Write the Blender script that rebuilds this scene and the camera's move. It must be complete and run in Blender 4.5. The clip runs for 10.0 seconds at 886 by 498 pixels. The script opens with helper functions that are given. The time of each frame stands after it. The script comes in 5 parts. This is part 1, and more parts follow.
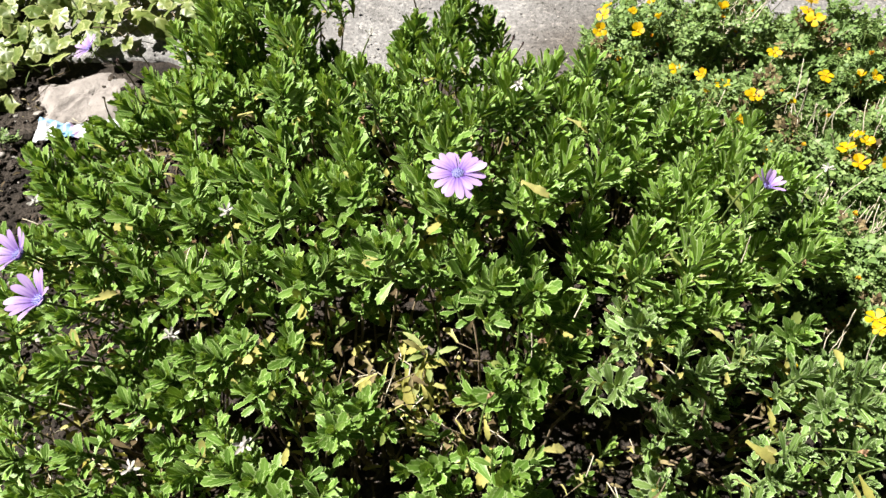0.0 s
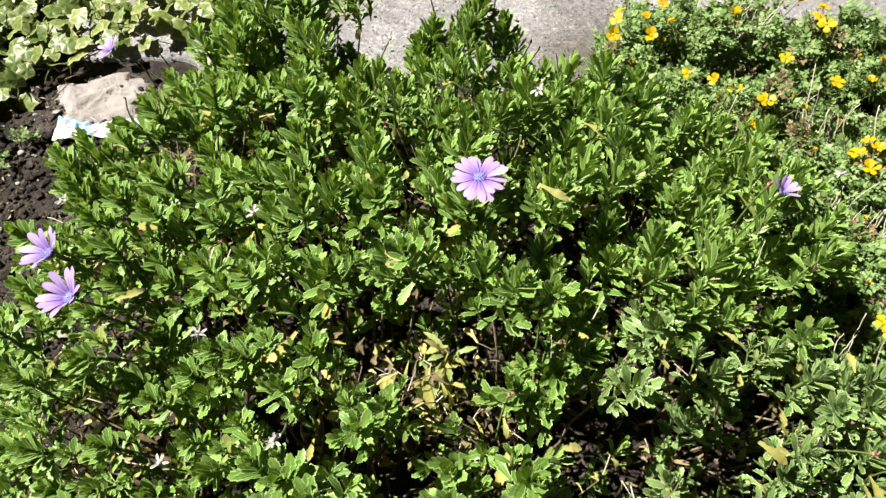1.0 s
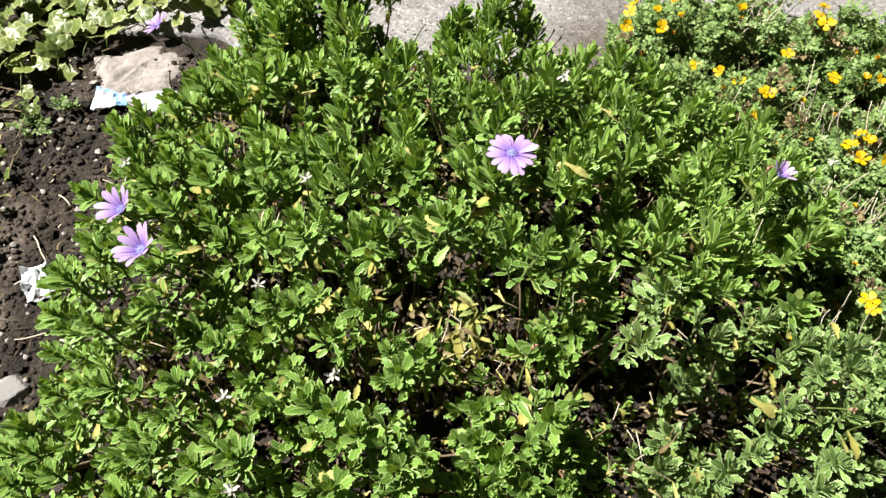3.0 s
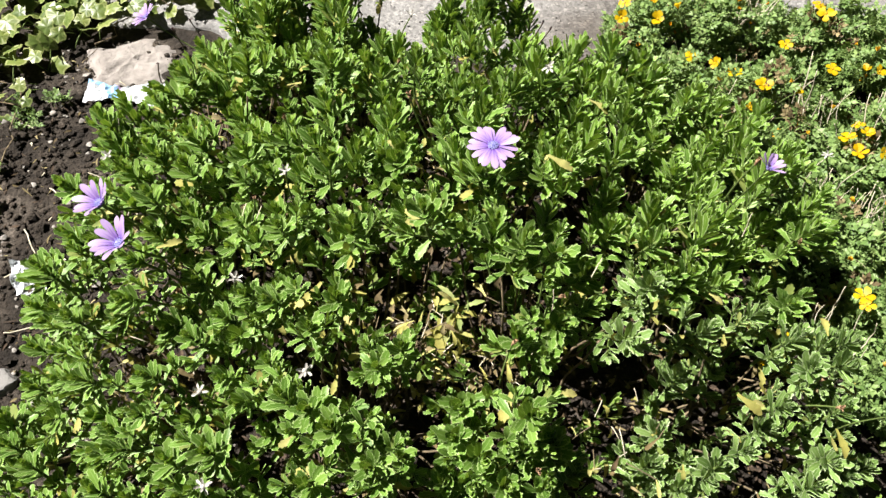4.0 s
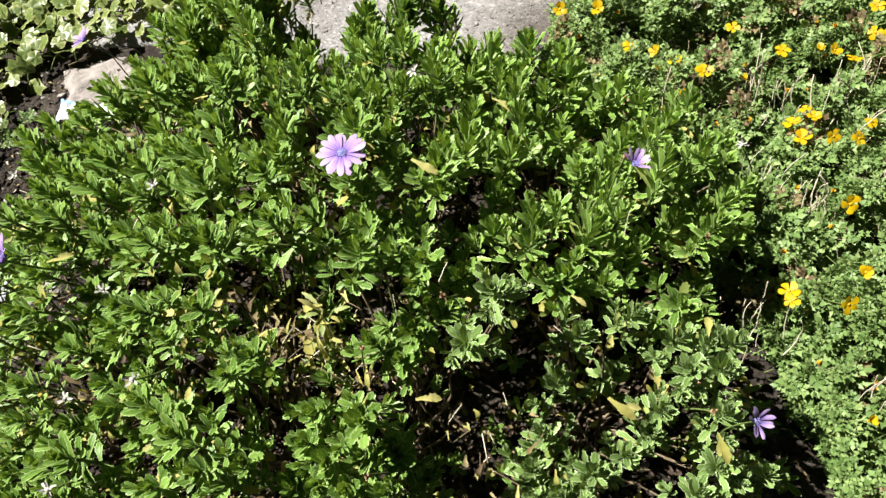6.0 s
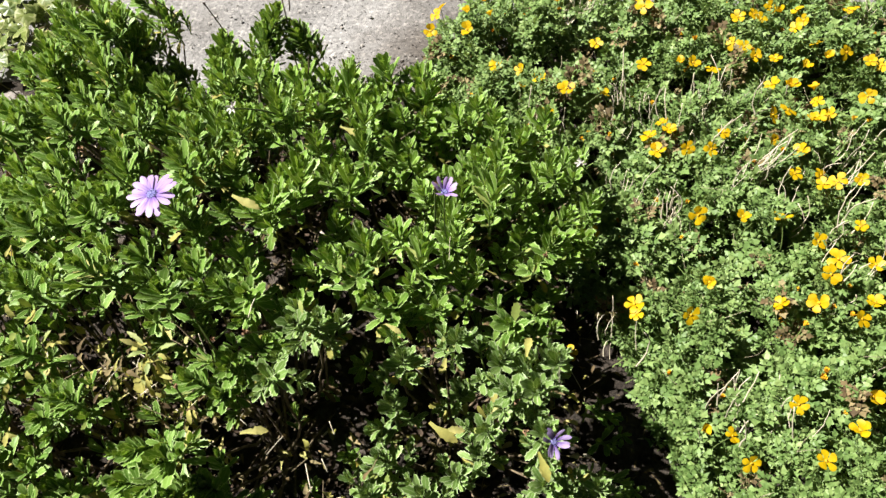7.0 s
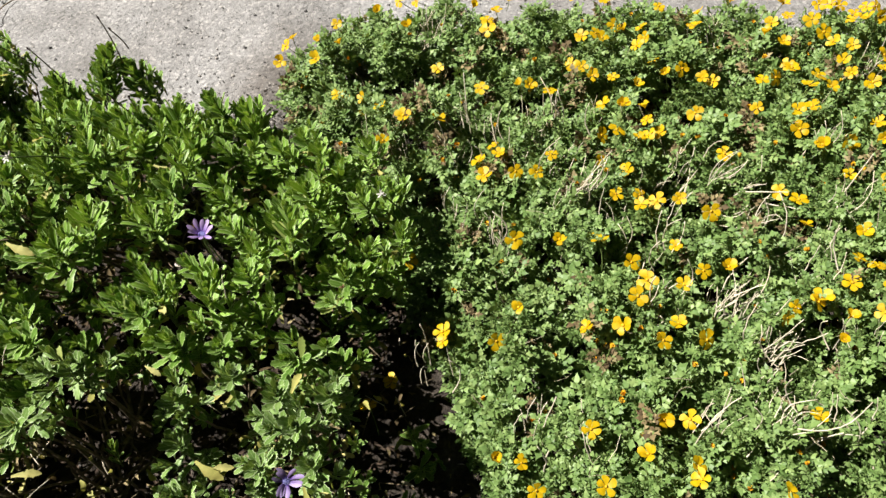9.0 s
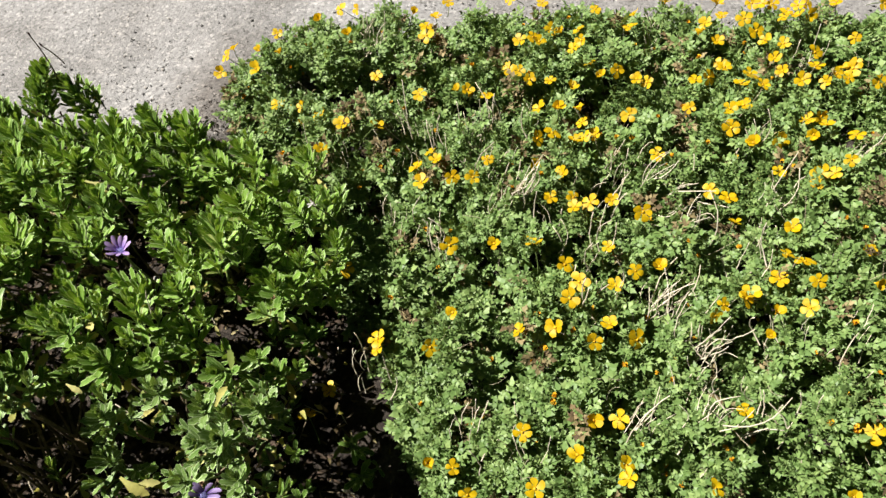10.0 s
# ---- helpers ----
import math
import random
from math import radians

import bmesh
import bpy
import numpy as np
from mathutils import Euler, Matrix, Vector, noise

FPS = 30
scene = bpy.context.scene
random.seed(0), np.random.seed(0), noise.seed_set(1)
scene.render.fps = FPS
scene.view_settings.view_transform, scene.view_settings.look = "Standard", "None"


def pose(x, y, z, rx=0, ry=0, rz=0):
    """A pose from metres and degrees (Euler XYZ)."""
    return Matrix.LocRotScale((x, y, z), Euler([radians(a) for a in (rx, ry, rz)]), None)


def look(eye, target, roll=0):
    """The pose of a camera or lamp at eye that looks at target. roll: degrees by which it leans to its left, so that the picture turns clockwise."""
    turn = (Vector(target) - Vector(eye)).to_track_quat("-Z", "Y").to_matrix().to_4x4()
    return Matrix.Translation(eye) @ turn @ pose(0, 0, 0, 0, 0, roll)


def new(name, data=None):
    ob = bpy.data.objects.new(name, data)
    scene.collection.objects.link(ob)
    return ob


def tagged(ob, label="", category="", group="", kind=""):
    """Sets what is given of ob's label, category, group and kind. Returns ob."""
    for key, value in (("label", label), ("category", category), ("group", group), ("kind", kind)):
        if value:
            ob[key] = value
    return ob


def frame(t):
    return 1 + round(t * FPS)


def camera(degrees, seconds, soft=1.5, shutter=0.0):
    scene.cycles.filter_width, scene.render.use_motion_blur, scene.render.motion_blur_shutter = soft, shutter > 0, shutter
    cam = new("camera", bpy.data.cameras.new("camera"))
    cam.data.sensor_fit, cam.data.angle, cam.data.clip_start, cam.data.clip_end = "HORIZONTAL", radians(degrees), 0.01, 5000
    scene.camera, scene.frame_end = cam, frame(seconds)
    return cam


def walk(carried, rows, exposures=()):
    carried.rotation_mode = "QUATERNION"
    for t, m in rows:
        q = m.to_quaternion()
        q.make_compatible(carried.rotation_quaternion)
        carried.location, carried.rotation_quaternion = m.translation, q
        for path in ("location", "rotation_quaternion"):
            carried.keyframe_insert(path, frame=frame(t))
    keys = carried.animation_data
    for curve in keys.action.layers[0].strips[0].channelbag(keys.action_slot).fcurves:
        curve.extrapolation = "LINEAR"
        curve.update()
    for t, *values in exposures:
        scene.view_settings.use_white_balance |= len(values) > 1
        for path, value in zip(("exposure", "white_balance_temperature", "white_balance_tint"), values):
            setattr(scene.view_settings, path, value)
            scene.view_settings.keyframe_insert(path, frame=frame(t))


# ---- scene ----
cam = camera(65.0, 10.0, soft=1.45)
PATH = [
    (0, (-0.023, 0.025, 1.189), (0.042, 1.095, -0.499), 4.0),
    (0.5, (-0.029, 0.027, 1.191), (0.031, 1.095, -0.499), 3.8),
    (1, (-0.045, 0.019, 1.205), (0.011, 1.086, -0.486), 4.1),
    (1.5, (-0.064, -0.002, 1.225), (-0.004, 1.059, -0.47), 5.3),
    (2, (-0.085, -0.03, 1.248), (-0.015, 0.995, -0.468), 6.3),
    (2.5, (-0.103, -0.054, 1.273), (-0.022, 0.974, -0.44), 7.0),
    (4, (-0.063, -0.045, 1.264), (-0.008, 0.967, -0.46), 6.0),
    (4.5, (-0.018, -0.039, 1.254), (0.011, 0.947, -0.486), 4.7),
    (5, (0.036, -0.028, 1.257), (0.031, 0.943, -0.491), 2.6),
    (5.2, (0.058, -0.025, 1.261), (0.009, 0.946, -0.487), 0.3),
    (6.3, (0.297, -0.014, 1.279), (0.137, 0.979, -0.45), -6.6),
    (6.5, (0.345, -0.004, 1.282), (0.198, 0.99, -0.447), -6.6),
    (7, (0.451, 0.012, 1.294), (0.332, 1.013, -0.434), -6.6),
    (7.5, (0.559, 0.018, 1.3), (0.453, 1.026, -0.424), -6.9),
    (8, (0.659, 0.029, 1.301), (0.558, 1.038, -0.423), -7.8),
    (8.5, (0.746, 0.048, 1.303), (0.616, 1.058, -0.418), -8.8),
    (9, (0.8, 0.047, 1.302), (0.642, 1.059, -0.416), -10.3),
    (9.5, (0.847, 0.049, 1.309), (0.693, 1.06, -0.41), -10.5),
    (10, (0.897, 0.051, 1.304), (0.77, 1.065, -0.416), -10.4),
]
walk(cam, [(t, look(eye, target, roll)) for t, eye, target, roll in PATH], [(0, 1.68), (6.5, 1.64), (8.5, 1.47), (10, 1.43)])

# ---- light ----
SUN_TO = Vector((-0.58, 0.13, 0.8)).normalized()
world = bpy.data.worlds.new("sky")
scene.world = world
world.use_nodes = True
wn = world.node_tree.nodes
sky = wn.new("ShaderNodeTexSky")
sky.sky_type, sky.sun_disc = "NISHITA", False
sky.sun_elevation = math.asin(SUN_TO.z)
sky.sun_rotation = math.atan2(SUN_TO.x, SUN_TO.y)
wn["Background"].inputs["Strength"].default_value = 0.003
world.node_tree.links.new(sky.outputs[0], wn["Background"].inputs["Color"])
sun = new("sun", bpy.data.lights.new("sun", "SUN"))
sun.data.energy, sun.data.angle, sun.data.color = 5.0, radians(0.5), (1.0, 0.955, 0.88)
sun.matrix_world = look(SUN_TO * 20, (0, 0, 0))
scene.view_settings.exposure = 1.6

# ---- materials ----


def material(name):
    m = bpy.data.materials.new(name)
    m.use_nodes = True
    nt = m.node_tree
    return m, nt, nt.nodes["Principled BSDF"], nt.nodes["Material Output"]


def noise_tex(nt, scale, detail=4.0, rough=0.6):
    co, tx = nt.nodes.new("ShaderNodeTexCoord"), nt.nodes.new("ShaderNodeTexNoise")
    tx.inputs["Scale"].default_value, tx.inputs["Detail"].default_value, tx.inputs["Roughness"].default_value = scale, detail, rough
    nt.links.new(co.outputs["Object"], tx.inputs["Vector"])
    return tx.outputs["Fac"]


def ramp(nt, fac, stops):
    r = nt.nodes.new("ShaderNodeValToRGB")
    el = r.color_ramp.elements
    while len(el) < len(stops):
        el.new(0.5)
    for e, (p, c) in zip(el, stops):
        e.position, e.color = p, (*c, 1)
    nt.links.new(fac, r.inputs["Fac"])
    return r.outputs["Color"]


def mix(nt, fac, a, b, how="MIX"):
    n = nt.nodes.new("ShaderNodeMix")
    n.data_type, n.blend_type = "RGBA", how
    for i, v in ((0, fac), (6, a), (7, b)):
        if isinstance(v, (int, float)):
            n.inputs[i].default_value = v
        elif isinstance(v, tuple):
            n.inputs[i].default_value = (*v, 1)
        else:
            nt.links.new(v, n.inputs[i])
    return n.outputs[2]


def calc(nt, op, a, b=0.0):
    n = nt.nodes.new("ShaderNodeMath")
    n.operation = op
    for i, v in ((0, a), (1, b)):
        if isinstance(v, (int, float)):
            n.inputs[i].default_value = v
        else:
            nt.links.new(v, n.inputs[i])
    return n.outputs[0]


def bump(nt, fac, strength, dist, p):
    b = nt.nodes.new("ShaderNodeBump")
    b.inputs["Strength"].default_value, b.inputs["Distance"].default_value = strength, dist
    nt.links.new(fac, b.inputs["Height"])
    nt.links.new(b.outputs["Normal"], p.inputs["Normal"])
    return b.outputs["Normal"]


def leafy(name, dark, mid, light, rough=0.5, thin=0.28, glow=(1.25, 1.15, 0.6), spec=0.35, grain=260.0, margin=None):
    """Leaf or petal: colour varies from piece to piece and over each piece, part of the light goes through."""
    m, nt, p, out = material(name)
    geo, info = nt.nodes.new("ShaderNodeNewGeometry"), nt.nodes.new("ShaderNodeObjectInfo")
    pick = calc(nt, "FRACT", calc(nt, "ADD", geo.outputs["Random Per Island"], info.outputs["Random"]))
    base = ramp(nt, pick, [(0.0, dark), (0.5, mid), (1.0, light)])
    spots = ramp(nt, noise_tex(nt, grain, 3.0), [(0.3, (0.84, 0.85, 0.82)), (0.7, (1.08, 1.07, 1.07))])
    col = mix(nt, 1.0, base, spots, "MULTIPLY")
    broad = ramp(nt, noise_tex(nt, 38.0, 2.0), [(0.35, (0.85, 0.9, 0.82)), (0.7, (1.1, 1.06, 1.0))])
    col = mix(nt, 1.0, col, broad, "MULTIPLY")
    if margin:  # thin downy edge and a faint midrib
        rim = nt.nodes.new("ShaderNodeAttribute")
        rim.attribute_name = "rim"
        edge = ramp(nt, rim.outputs["Fac"], [(0.0, (0.3, 0.3, 0.3)), (0.14, (0, 0, 0)), (0.68, (0, 0, 0)), (0.86, (0.8, 0.8, 0.8))])
        grey = nt.nodes.new("ShaderNodeRGBToBW")
        nt.links.new(edge, grey.inputs[0])
        col = mix(nt, grey.outputs[0], col, margin)
    nt.links.new(col, p.inputs["Base Color"])
    p.inputs["Roughness"].default_value, p.inputs["Specular IOR Level"].default_value = rough, spec
    nrm = bump(nt, noise_tex(nt, grain * 1.6, 2.0), 0.25, 0.0005, p)
    tr, ms = nt.nodes.new("ShaderNodeBsdfTranslucent"), nt.nodes.new("ShaderNodeMixShader")
    nt.links.new(mix(nt, 1.0, col, glow, "MULTIPLY"), tr.inputs["Color"])
    nt.links.new(nrm, tr.inputs["Normal"])
    ms.inputs[0].default_value = thin
    nt.links.new(p.outputs[0], ms.inputs[1])
    nt.links.new(tr.outputs[0], ms.inputs[2])
    nt.links.new(ms.outputs[0], out.inputs["Surface"])
    return m


def matte(name, stops, scale, rough=0.9, bumps=((400.0, 0.4, 0.001),), second=None):
    m, nt, p, out = material(name)
    info = nt.nodes.new("ShaderNodeObjectInfo")
    geo = nt.nodes.new("ShaderNodeNewGeometry")
    col = ramp(nt, noise_tex(nt, scale, 6.0, 0.65), stops)
    pick = calc(nt, "FRACT", calc(nt, "ADD", geo.outputs["Random Per Island"], info.outputs["Random"]))
    col = mix(nt, 1.0, col, ramp(nt, pick, [(0.0, (0.8, 0.8, 0.8)), (1.0, (1.15, 1.12, 1.1))]), "MULTIPLY")
    if second:
        col = mix(nt, 1.0, col, ramp(nt, noise_tex(nt, second[0], 3.0), second[1]), "MULTIPLY")
    nt.links.new(col, p.inputs["Base Color"])
    p.inputs["Roughness"].default_value, p.inputs["Specular IOR Level"].default_value = rough, 0.25
    for s, k, d in bumps:
        bump(nt, noise_tex(nt, s, 5.0, 0.7), k, d, p)
    return m


LEAF = leafy("daisy_leaf", (0.071, 0.146, 0.021), (0.117, 0.217, 0.036), (0.174, 0.29, 0.06), rough=0.45, spec=0.26, thin=0.21, glow=(1.3, 1.2, 0.5), margin=(0.36, 0.48, 0.19))
GREYLEAF = leafy("downy_leaf", (0.095, 0.168, 0.038), (0.137, 0.23, 0.058), (0.185, 0.285, 0.085), rough=0.5, spec=0.28, thin=0.18, glow=(1.25, 1.15, 0.55), margin=(0.4, 0.49, 0.27))
YOUNG = leafy("young_leaf", (0.155, 0.27, 0.034), (0.19, 0.315, 0.048), (0.22, 0.35, 0.064), spec=0.26, thin=0.21, margin=(0.39, 0.49, 0.2))
LIME = leafy("lime_leaf", (0.122, 0.222, 0.03), (0.166, 0.29, 0.044), (0.21, 0.35, 0.064), rough=0.45, spec=0.26, thin=0.21, glow=(1.3, 1.2, 0.5), margin=(0.4, 0.5, 0.24))
OLD = leafy("withered_leaf", (0.34, 0.32, 0.085), (0.45, 0.42, 0.135), (0.54, 0.5, 0.21), rough=0.7, thin=0.4, glow=(1.1, 1.0, 0.7))
DEAD = leafy("dead_leaf", (0.07, 0.046, 0.025), (0.14, 0.104, 0.05), (0.29, 0.24, 0.135), rough=0.85, thin=0.15, glow=(1, 0.9, 0.7))
PALE = leafy("pale_leaf", (0.16, 0.21, 0.055), (0.22, 0.27, 0.08), (0.29, 0.33, 0.115), spec=0.2)
DROOP = leafy("drooping_leaf", (0.17, 0.22, 0.07), (0.25, 0.3, 0.11), (0.36, 0.38, 0.17), spec=0.2)
FINE = leafy("ground_cover_leaf", (0.09, 0.155, 0.044), (0.148, 0.232, 0.074), (0.22, 0.305, 0.114), thin=0.22, grain=300)


def petal_material(name, root, tip):
    m = leafy(name, root, root, root, thin=0.3, glow=(1, 0.95, 1.1), grain=150)
    nt = m.node_tree
    co, sep = nt.nodes.new("ShaderNodeTexCoord"), nt.nodes.new("ShaderNodeSeparateXYZ")
    nt.links.new(co.outputs["Object"], sep.inputs[0])
    along = calc(nt, "MULTIPLY", sep.outputs["X"], 38.0)
    streak = nt.nodes.new("ShaderNodeTexNoise")
    streak.inputs["Scale"].default_value = 420.0
    stretch = nt.nodes.new("ShaderNodeMapping")
    stretch.inputs["Scale"].default_value = (0.08, 1, 1)
    nt.links.new(co.outputs["Object"], stretch.inputs[0])
    nt.links.new(stretch.outputs[0], streak.inputs["Vector"])
    fac = calc(nt, "ADD", along, calc(nt, "MULTIPLY", calc(nt, "SUBTRACT", streak.outputs["Fac"], 0.5), 0.9))
    col = ramp(nt, fac, [(0.15, root), (0.75, tip), (1.0, tip)])
    p = nt.nodes["Principled BSDF"]
    nt.links.new(col, p.inputs["Base Color"])
    tr = [n for n in nt.nodes if n.type == "BSDF_TRANSLUCENT"][0]
    nt.links.new(col, tr.inputs["Color"])
    return m


LILAC = petal_material("lilac_petal", (0.15, 0.075, 0.34), (0.38, 0.27, 0.5))
PURPLE = petal_material("purple_petal", (0.07, 0.03, 0.2), (0.4, 0.3, 0.56))
WHITE = leafy("dried_white_petal", (0.4, 0.37, 0.38), (0.5, 0.47, 0.48), (0.6, 0.58, 0.59), rough=0.8, thin=0.3, glow=(1, 1, 1))
YELLOW = leafy("yellow_petal", (0.56, 0.345, 0.002), (0.6, 0.385, 0.003), (0.64, 0.42, 0.004), thin=0.42, glow=(1.05, 1, 0.8), grain=150)
ORANGE = matte("orange_floret", [(0.3, (0.48, 0.24, 0.008)), (0.7, (0.62, 0.37, 0.014))], 500)
BLUE = matte("blue_floret", [(0.35, (0.07, 0.07, 0.24)), (0.65, (0.3, 0.3, 0.55))], 700)
BROWN = matte("dry_seed_head", [(0.3, (0.12, 0.065, 0.036)), (0.7, (0.36, 0.24, 0.14))], 300)
DARKBUD = matte("dark_bud", [(0.3, (0.04, 0.024, 0.024)), (0.7, (0.12, 0.075, 0.075))], 300)
STALK = matte("green_stalk", [(0.3, (0.07, 0.11, 0.028)), (0.7, (0.13, 0.18, 0.05))], 120, 0.6)
PURSTALK = matte("dark_stalk", [(0.3, (0.06, 0.042, 0.036)), (0.7, (0.15, 0.115, 0.08))], 120, 0.7)
TWIG = matte("woody_twig", [(0.3, (0.06, 0.046, 0.03)), (0.7, (0.2, 0.16, 0.1))], 90)
STRAW = matte("bleached_straw", [(0.3, (0.36, 0.32, 0.23)), (0.7, (0.6, 0.555, 0.45))], 70, 0.8)
HAY = matte("grey_hay", [(0.3, (0.2, 0.17, 0.11)), (0.7, (0.38, 0.34, 0.25))], 70, 0.85)
SOIL = matte("soil", [(0.34, (0.018, 0.0145, 0.012)), (0.54, (0.05, 0.041, 0.033)), (0.72, (0.18, 0.155, 0.132))], 9.0, 0.95,
             ((70.0, 0.9, 0.02),), (160.0, [(0.3, (0.5, 0.5, 0.5)), (0.7, (1.25, 1.22, 1.2))]))
STONE = matte("pebble", [(0.3, (0.13, 0.12, 0.11)), (0.7, (0.36, 0.34, 0.32))], 60)
CHIP = matte("bark_chip", [(0.3, (0.018, 0.012, 0.008)), (0.7, (0.085, 0.06, 0.042))], 90)
IVY = leafy("ivy_green", (0.07, 0.11, 0.026), (0.11, 0.155, 0.038), (0.18, 0.22, 0.062), rough=0.4, thin=0.25, grain=120)
CREAM = leafy("ivy_cream_margin", (0.16, 0.2, 0.06), (0.215, 0.25, 0.09), (0.3, 0.325, 0.145), rough=0.4, thin=0.25, glow=(1.1, 1.1, 0.8), grain=120)
PAPER = matte("white_paper", [(0.3, (0.48, 0.52, 0.58)), (0.7, (0.6, 0.62, 0.65))], 30, 0.6)
PAPERBLUE = matte("blue_print", [(0.3, (0.2, 0.42, 0.7)), (0.7, (0.36, 0.56, 0.78))], 30, 0.5)
PAPERPINK = matte("mauve_print", [(0.3, (0.4, 0.31, 0.5)), (0.7, (0.5, 0.4, 0.56))], 60, 0.5)


def concrete_material():
    m, nt, p, out = material("weathered_concrete")
    col = ramp(nt, noise_tex(nt, 5.0, 6.0, 0.7), [(0.3, (0.15, 0.145, 0.142)), (0.55, (0.215, 0.211, 0.21)), (0.75, (0.275, 0.271, 0.27))])
    col = mix(nt, 1.0, col, ramp(nt, noise_tex(nt, 120.0, 4.0, 0.7), [(0.3, (0.6, 0.6, 0.6)), (0.5, (1, 1, 1)), (0.75, (1.15, 1.15, 1.15))]), "MULTIPLY")
    co, vo = nt.nodes.new("ShaderNodeTexCoord"), nt.nodes.new("ShaderNodeTexVoronoi")
    vo.inputs["Scale"].default_value = 150.0
    nt.links.new(co.outputs["Object"], vo.inputs["Vector"])
    tone = nt.nodes.new("ShaderNodeSeparateColor")
    nt.links.new(vo.outputs["Color"], tone.inputs[0])
    col = mix(nt, 0.8, col, ramp(nt, tone.outputs[0], [(0.0, (0.5, 0.49, 0.48)), (0.2, (0.88, 0.88, 0.88)), (0.8, (1.06, 1.06, 1.06)), (1.0, (1.7, 1.67, 1.62))]), "MULTIPLY")
    col = mix(nt, 1.0, col, ramp(nt, noise_tex(nt, 2.2, 3.0), [(0.35, (0.78, 0.76, 0.74)), (0.6, (1.08, 1.08, 1.08))]), "MULTIPLY")
    far = nt.nodes.new("ShaderNodeVectorMath")  # earth washed over the broken edge
    far.operation = "DISTANCE"
    far.inputs[1].default_value = (0.36, 1.22, 0.05)
    nt.links.new(co.outputs["Object"], far.inputs[0])
    wash = calc(nt, "ADD", far.outputs["Value"], calc(nt, "MULTIPLY", calc(nt, "SUBTRACT", noise_tex(nt, 14.0, 5.0, 0.7), 0.5), 0.3))
    col = mix(nt, 1.0, col, ramp(nt, wash, [(0.08, (0.5, 0.45, 0.41)), (0.3, (1, 1, 1))]), "MULTIPLY")
    nt.links.new(col, p.inputs["Base Color"])
    p.inputs["Roughness"].default_value = 0.95
    bump(nt, noise_tex(nt, 140.0, 6.0, 0.75), 0.8, 0.006, p)
    return m


CONCRETE = concrete_material()

# ---- geometry helpers ----
rng = np.random.default_rng(7)


def mesh(name, verts, faces, mats, index=None, smooth=True, rim=None):
    me = bpy.data.meshes.new(name)
    me.from_pydata([tuple(v) for v in verts], [], [tuple(f) for f in faces])
    if rim is not None:
        me.attributes.new("rim", "FLOAT", "POINT").data.foreach_set("value", np.asarray(rim, dtype=np.float32))
    for m in mats:
        me.materials.append(m)
    if index is not None:
        me.polygons.foreach_set("material_index", np.asarray(index, dtype=np.int32))
    if smooth:
        me.polygons.foreach_set("use_smooth", np.ones(len(me.polygons), dtype=bool))
    me.update()
    return me


def part(name, me, parent, m=None, label="", kind=""):
    """One mesh object under a thing or a part."""
    ob = new(name, me)
    ob.parent = parent
    if m is not None:
        ob.matrix_basis = m
    return tagged(ob, label=label, kind=kind)


def thing(name, place, label, category, group="", kind=""):
    ob = new(name)
    ob.empty_display_size = 0.02
    ob.location = place
    return tagged(ob, label, category, group, kind)


class Soup:
    """Gathers pieces of mesh into one."""

    def __init__(self):
        self.v, self.f, self.m, self.rim, self.n = [], [], [], [], 0

    def add(self, v, f, mat_id=0, rim=None):
        v = np.asarray(v, dtype=float)
        self.v.append(v)
        self.rim.append(np.full(len(v), 0.5) if rim is None else rim)
        self.f.extend([tuple(i + self.n for i in q) for q in f])
        self.m.extend([mat_id] * len(f) if isinstance(mat_id, int) else mat_id)
        self.n += len(v)

    def mesh(self, name, mats, smooth=True):
        return mesh(name, np.concatenate(self.v), self.f, mats, self.m, smooth, np.concatenate(self.rim))


def moved(v, m):
    a = np.array(m)
    return np.asarray(v) @ a[:3, :3].T + a[:3, 3]


def axes(direction, spin=0.0, origin=(0, 0, 0), scale=1.0):
    """Pose whose z looks along direction."""
    q = Vector(direction).to_track_quat("Z", "Y").to_matrix().to_4x4()
    return Matrix.Translation(origin) @ q @ Matrix.Rotation(spin, 4, "Z") @ Matrix.Scale(scale, 4)


def tube(pts, r0, r1, sides=5):
    pts = np.asarray(pts, dtype=float)
    n = len(pts)
    v, f = [], []
    for i, p in enumerate(pts):
        d = pts[min(i + 1, n - 1)] - pts[max(i - 1, 0)]
        d /= np.linalg.norm(d) + 1e-9
        a = np.cross(d, (0.31, 0.87, 0.2))
        a /= np.linalg.norm(a) + 1e-9
        b = np.cross(d, a)
        r = r0 + (r1 - r0) * i / (n - 1)
        for k in range(sides):
            t = 2 * math.pi * k / sides
            v.append(p + r * (a * math.cos(t) + b * math.sin(t)))
    for i in range(n - 1):
        for k in range(sides):
            k2 = (k + 1) % sides
            f.append((i * sides + k, i * sides + k2, (i + 1) * sides + k2, (i + 1) * sides + k))
    f.append(tuple(range((n - 1) * sides, n * sides)))
    return np.array(v), f


def bend(a, b, sag, steps=7, wobble=0.0, r=rng):
    a, b = np.asarray(a, float), np.asarray(b, float)
    c = (a + b) / 2 + np.asarray(sag, float)
    t = np.linspace(0, 1, steps)[:, None]
    p = (1 - t) ** 2 * a + 2 * t * (1 - t) * c + t * t * b
    if wobble:
        p[1:-1] += r.normal(0, wobble, (steps - 2, 3))
    return p


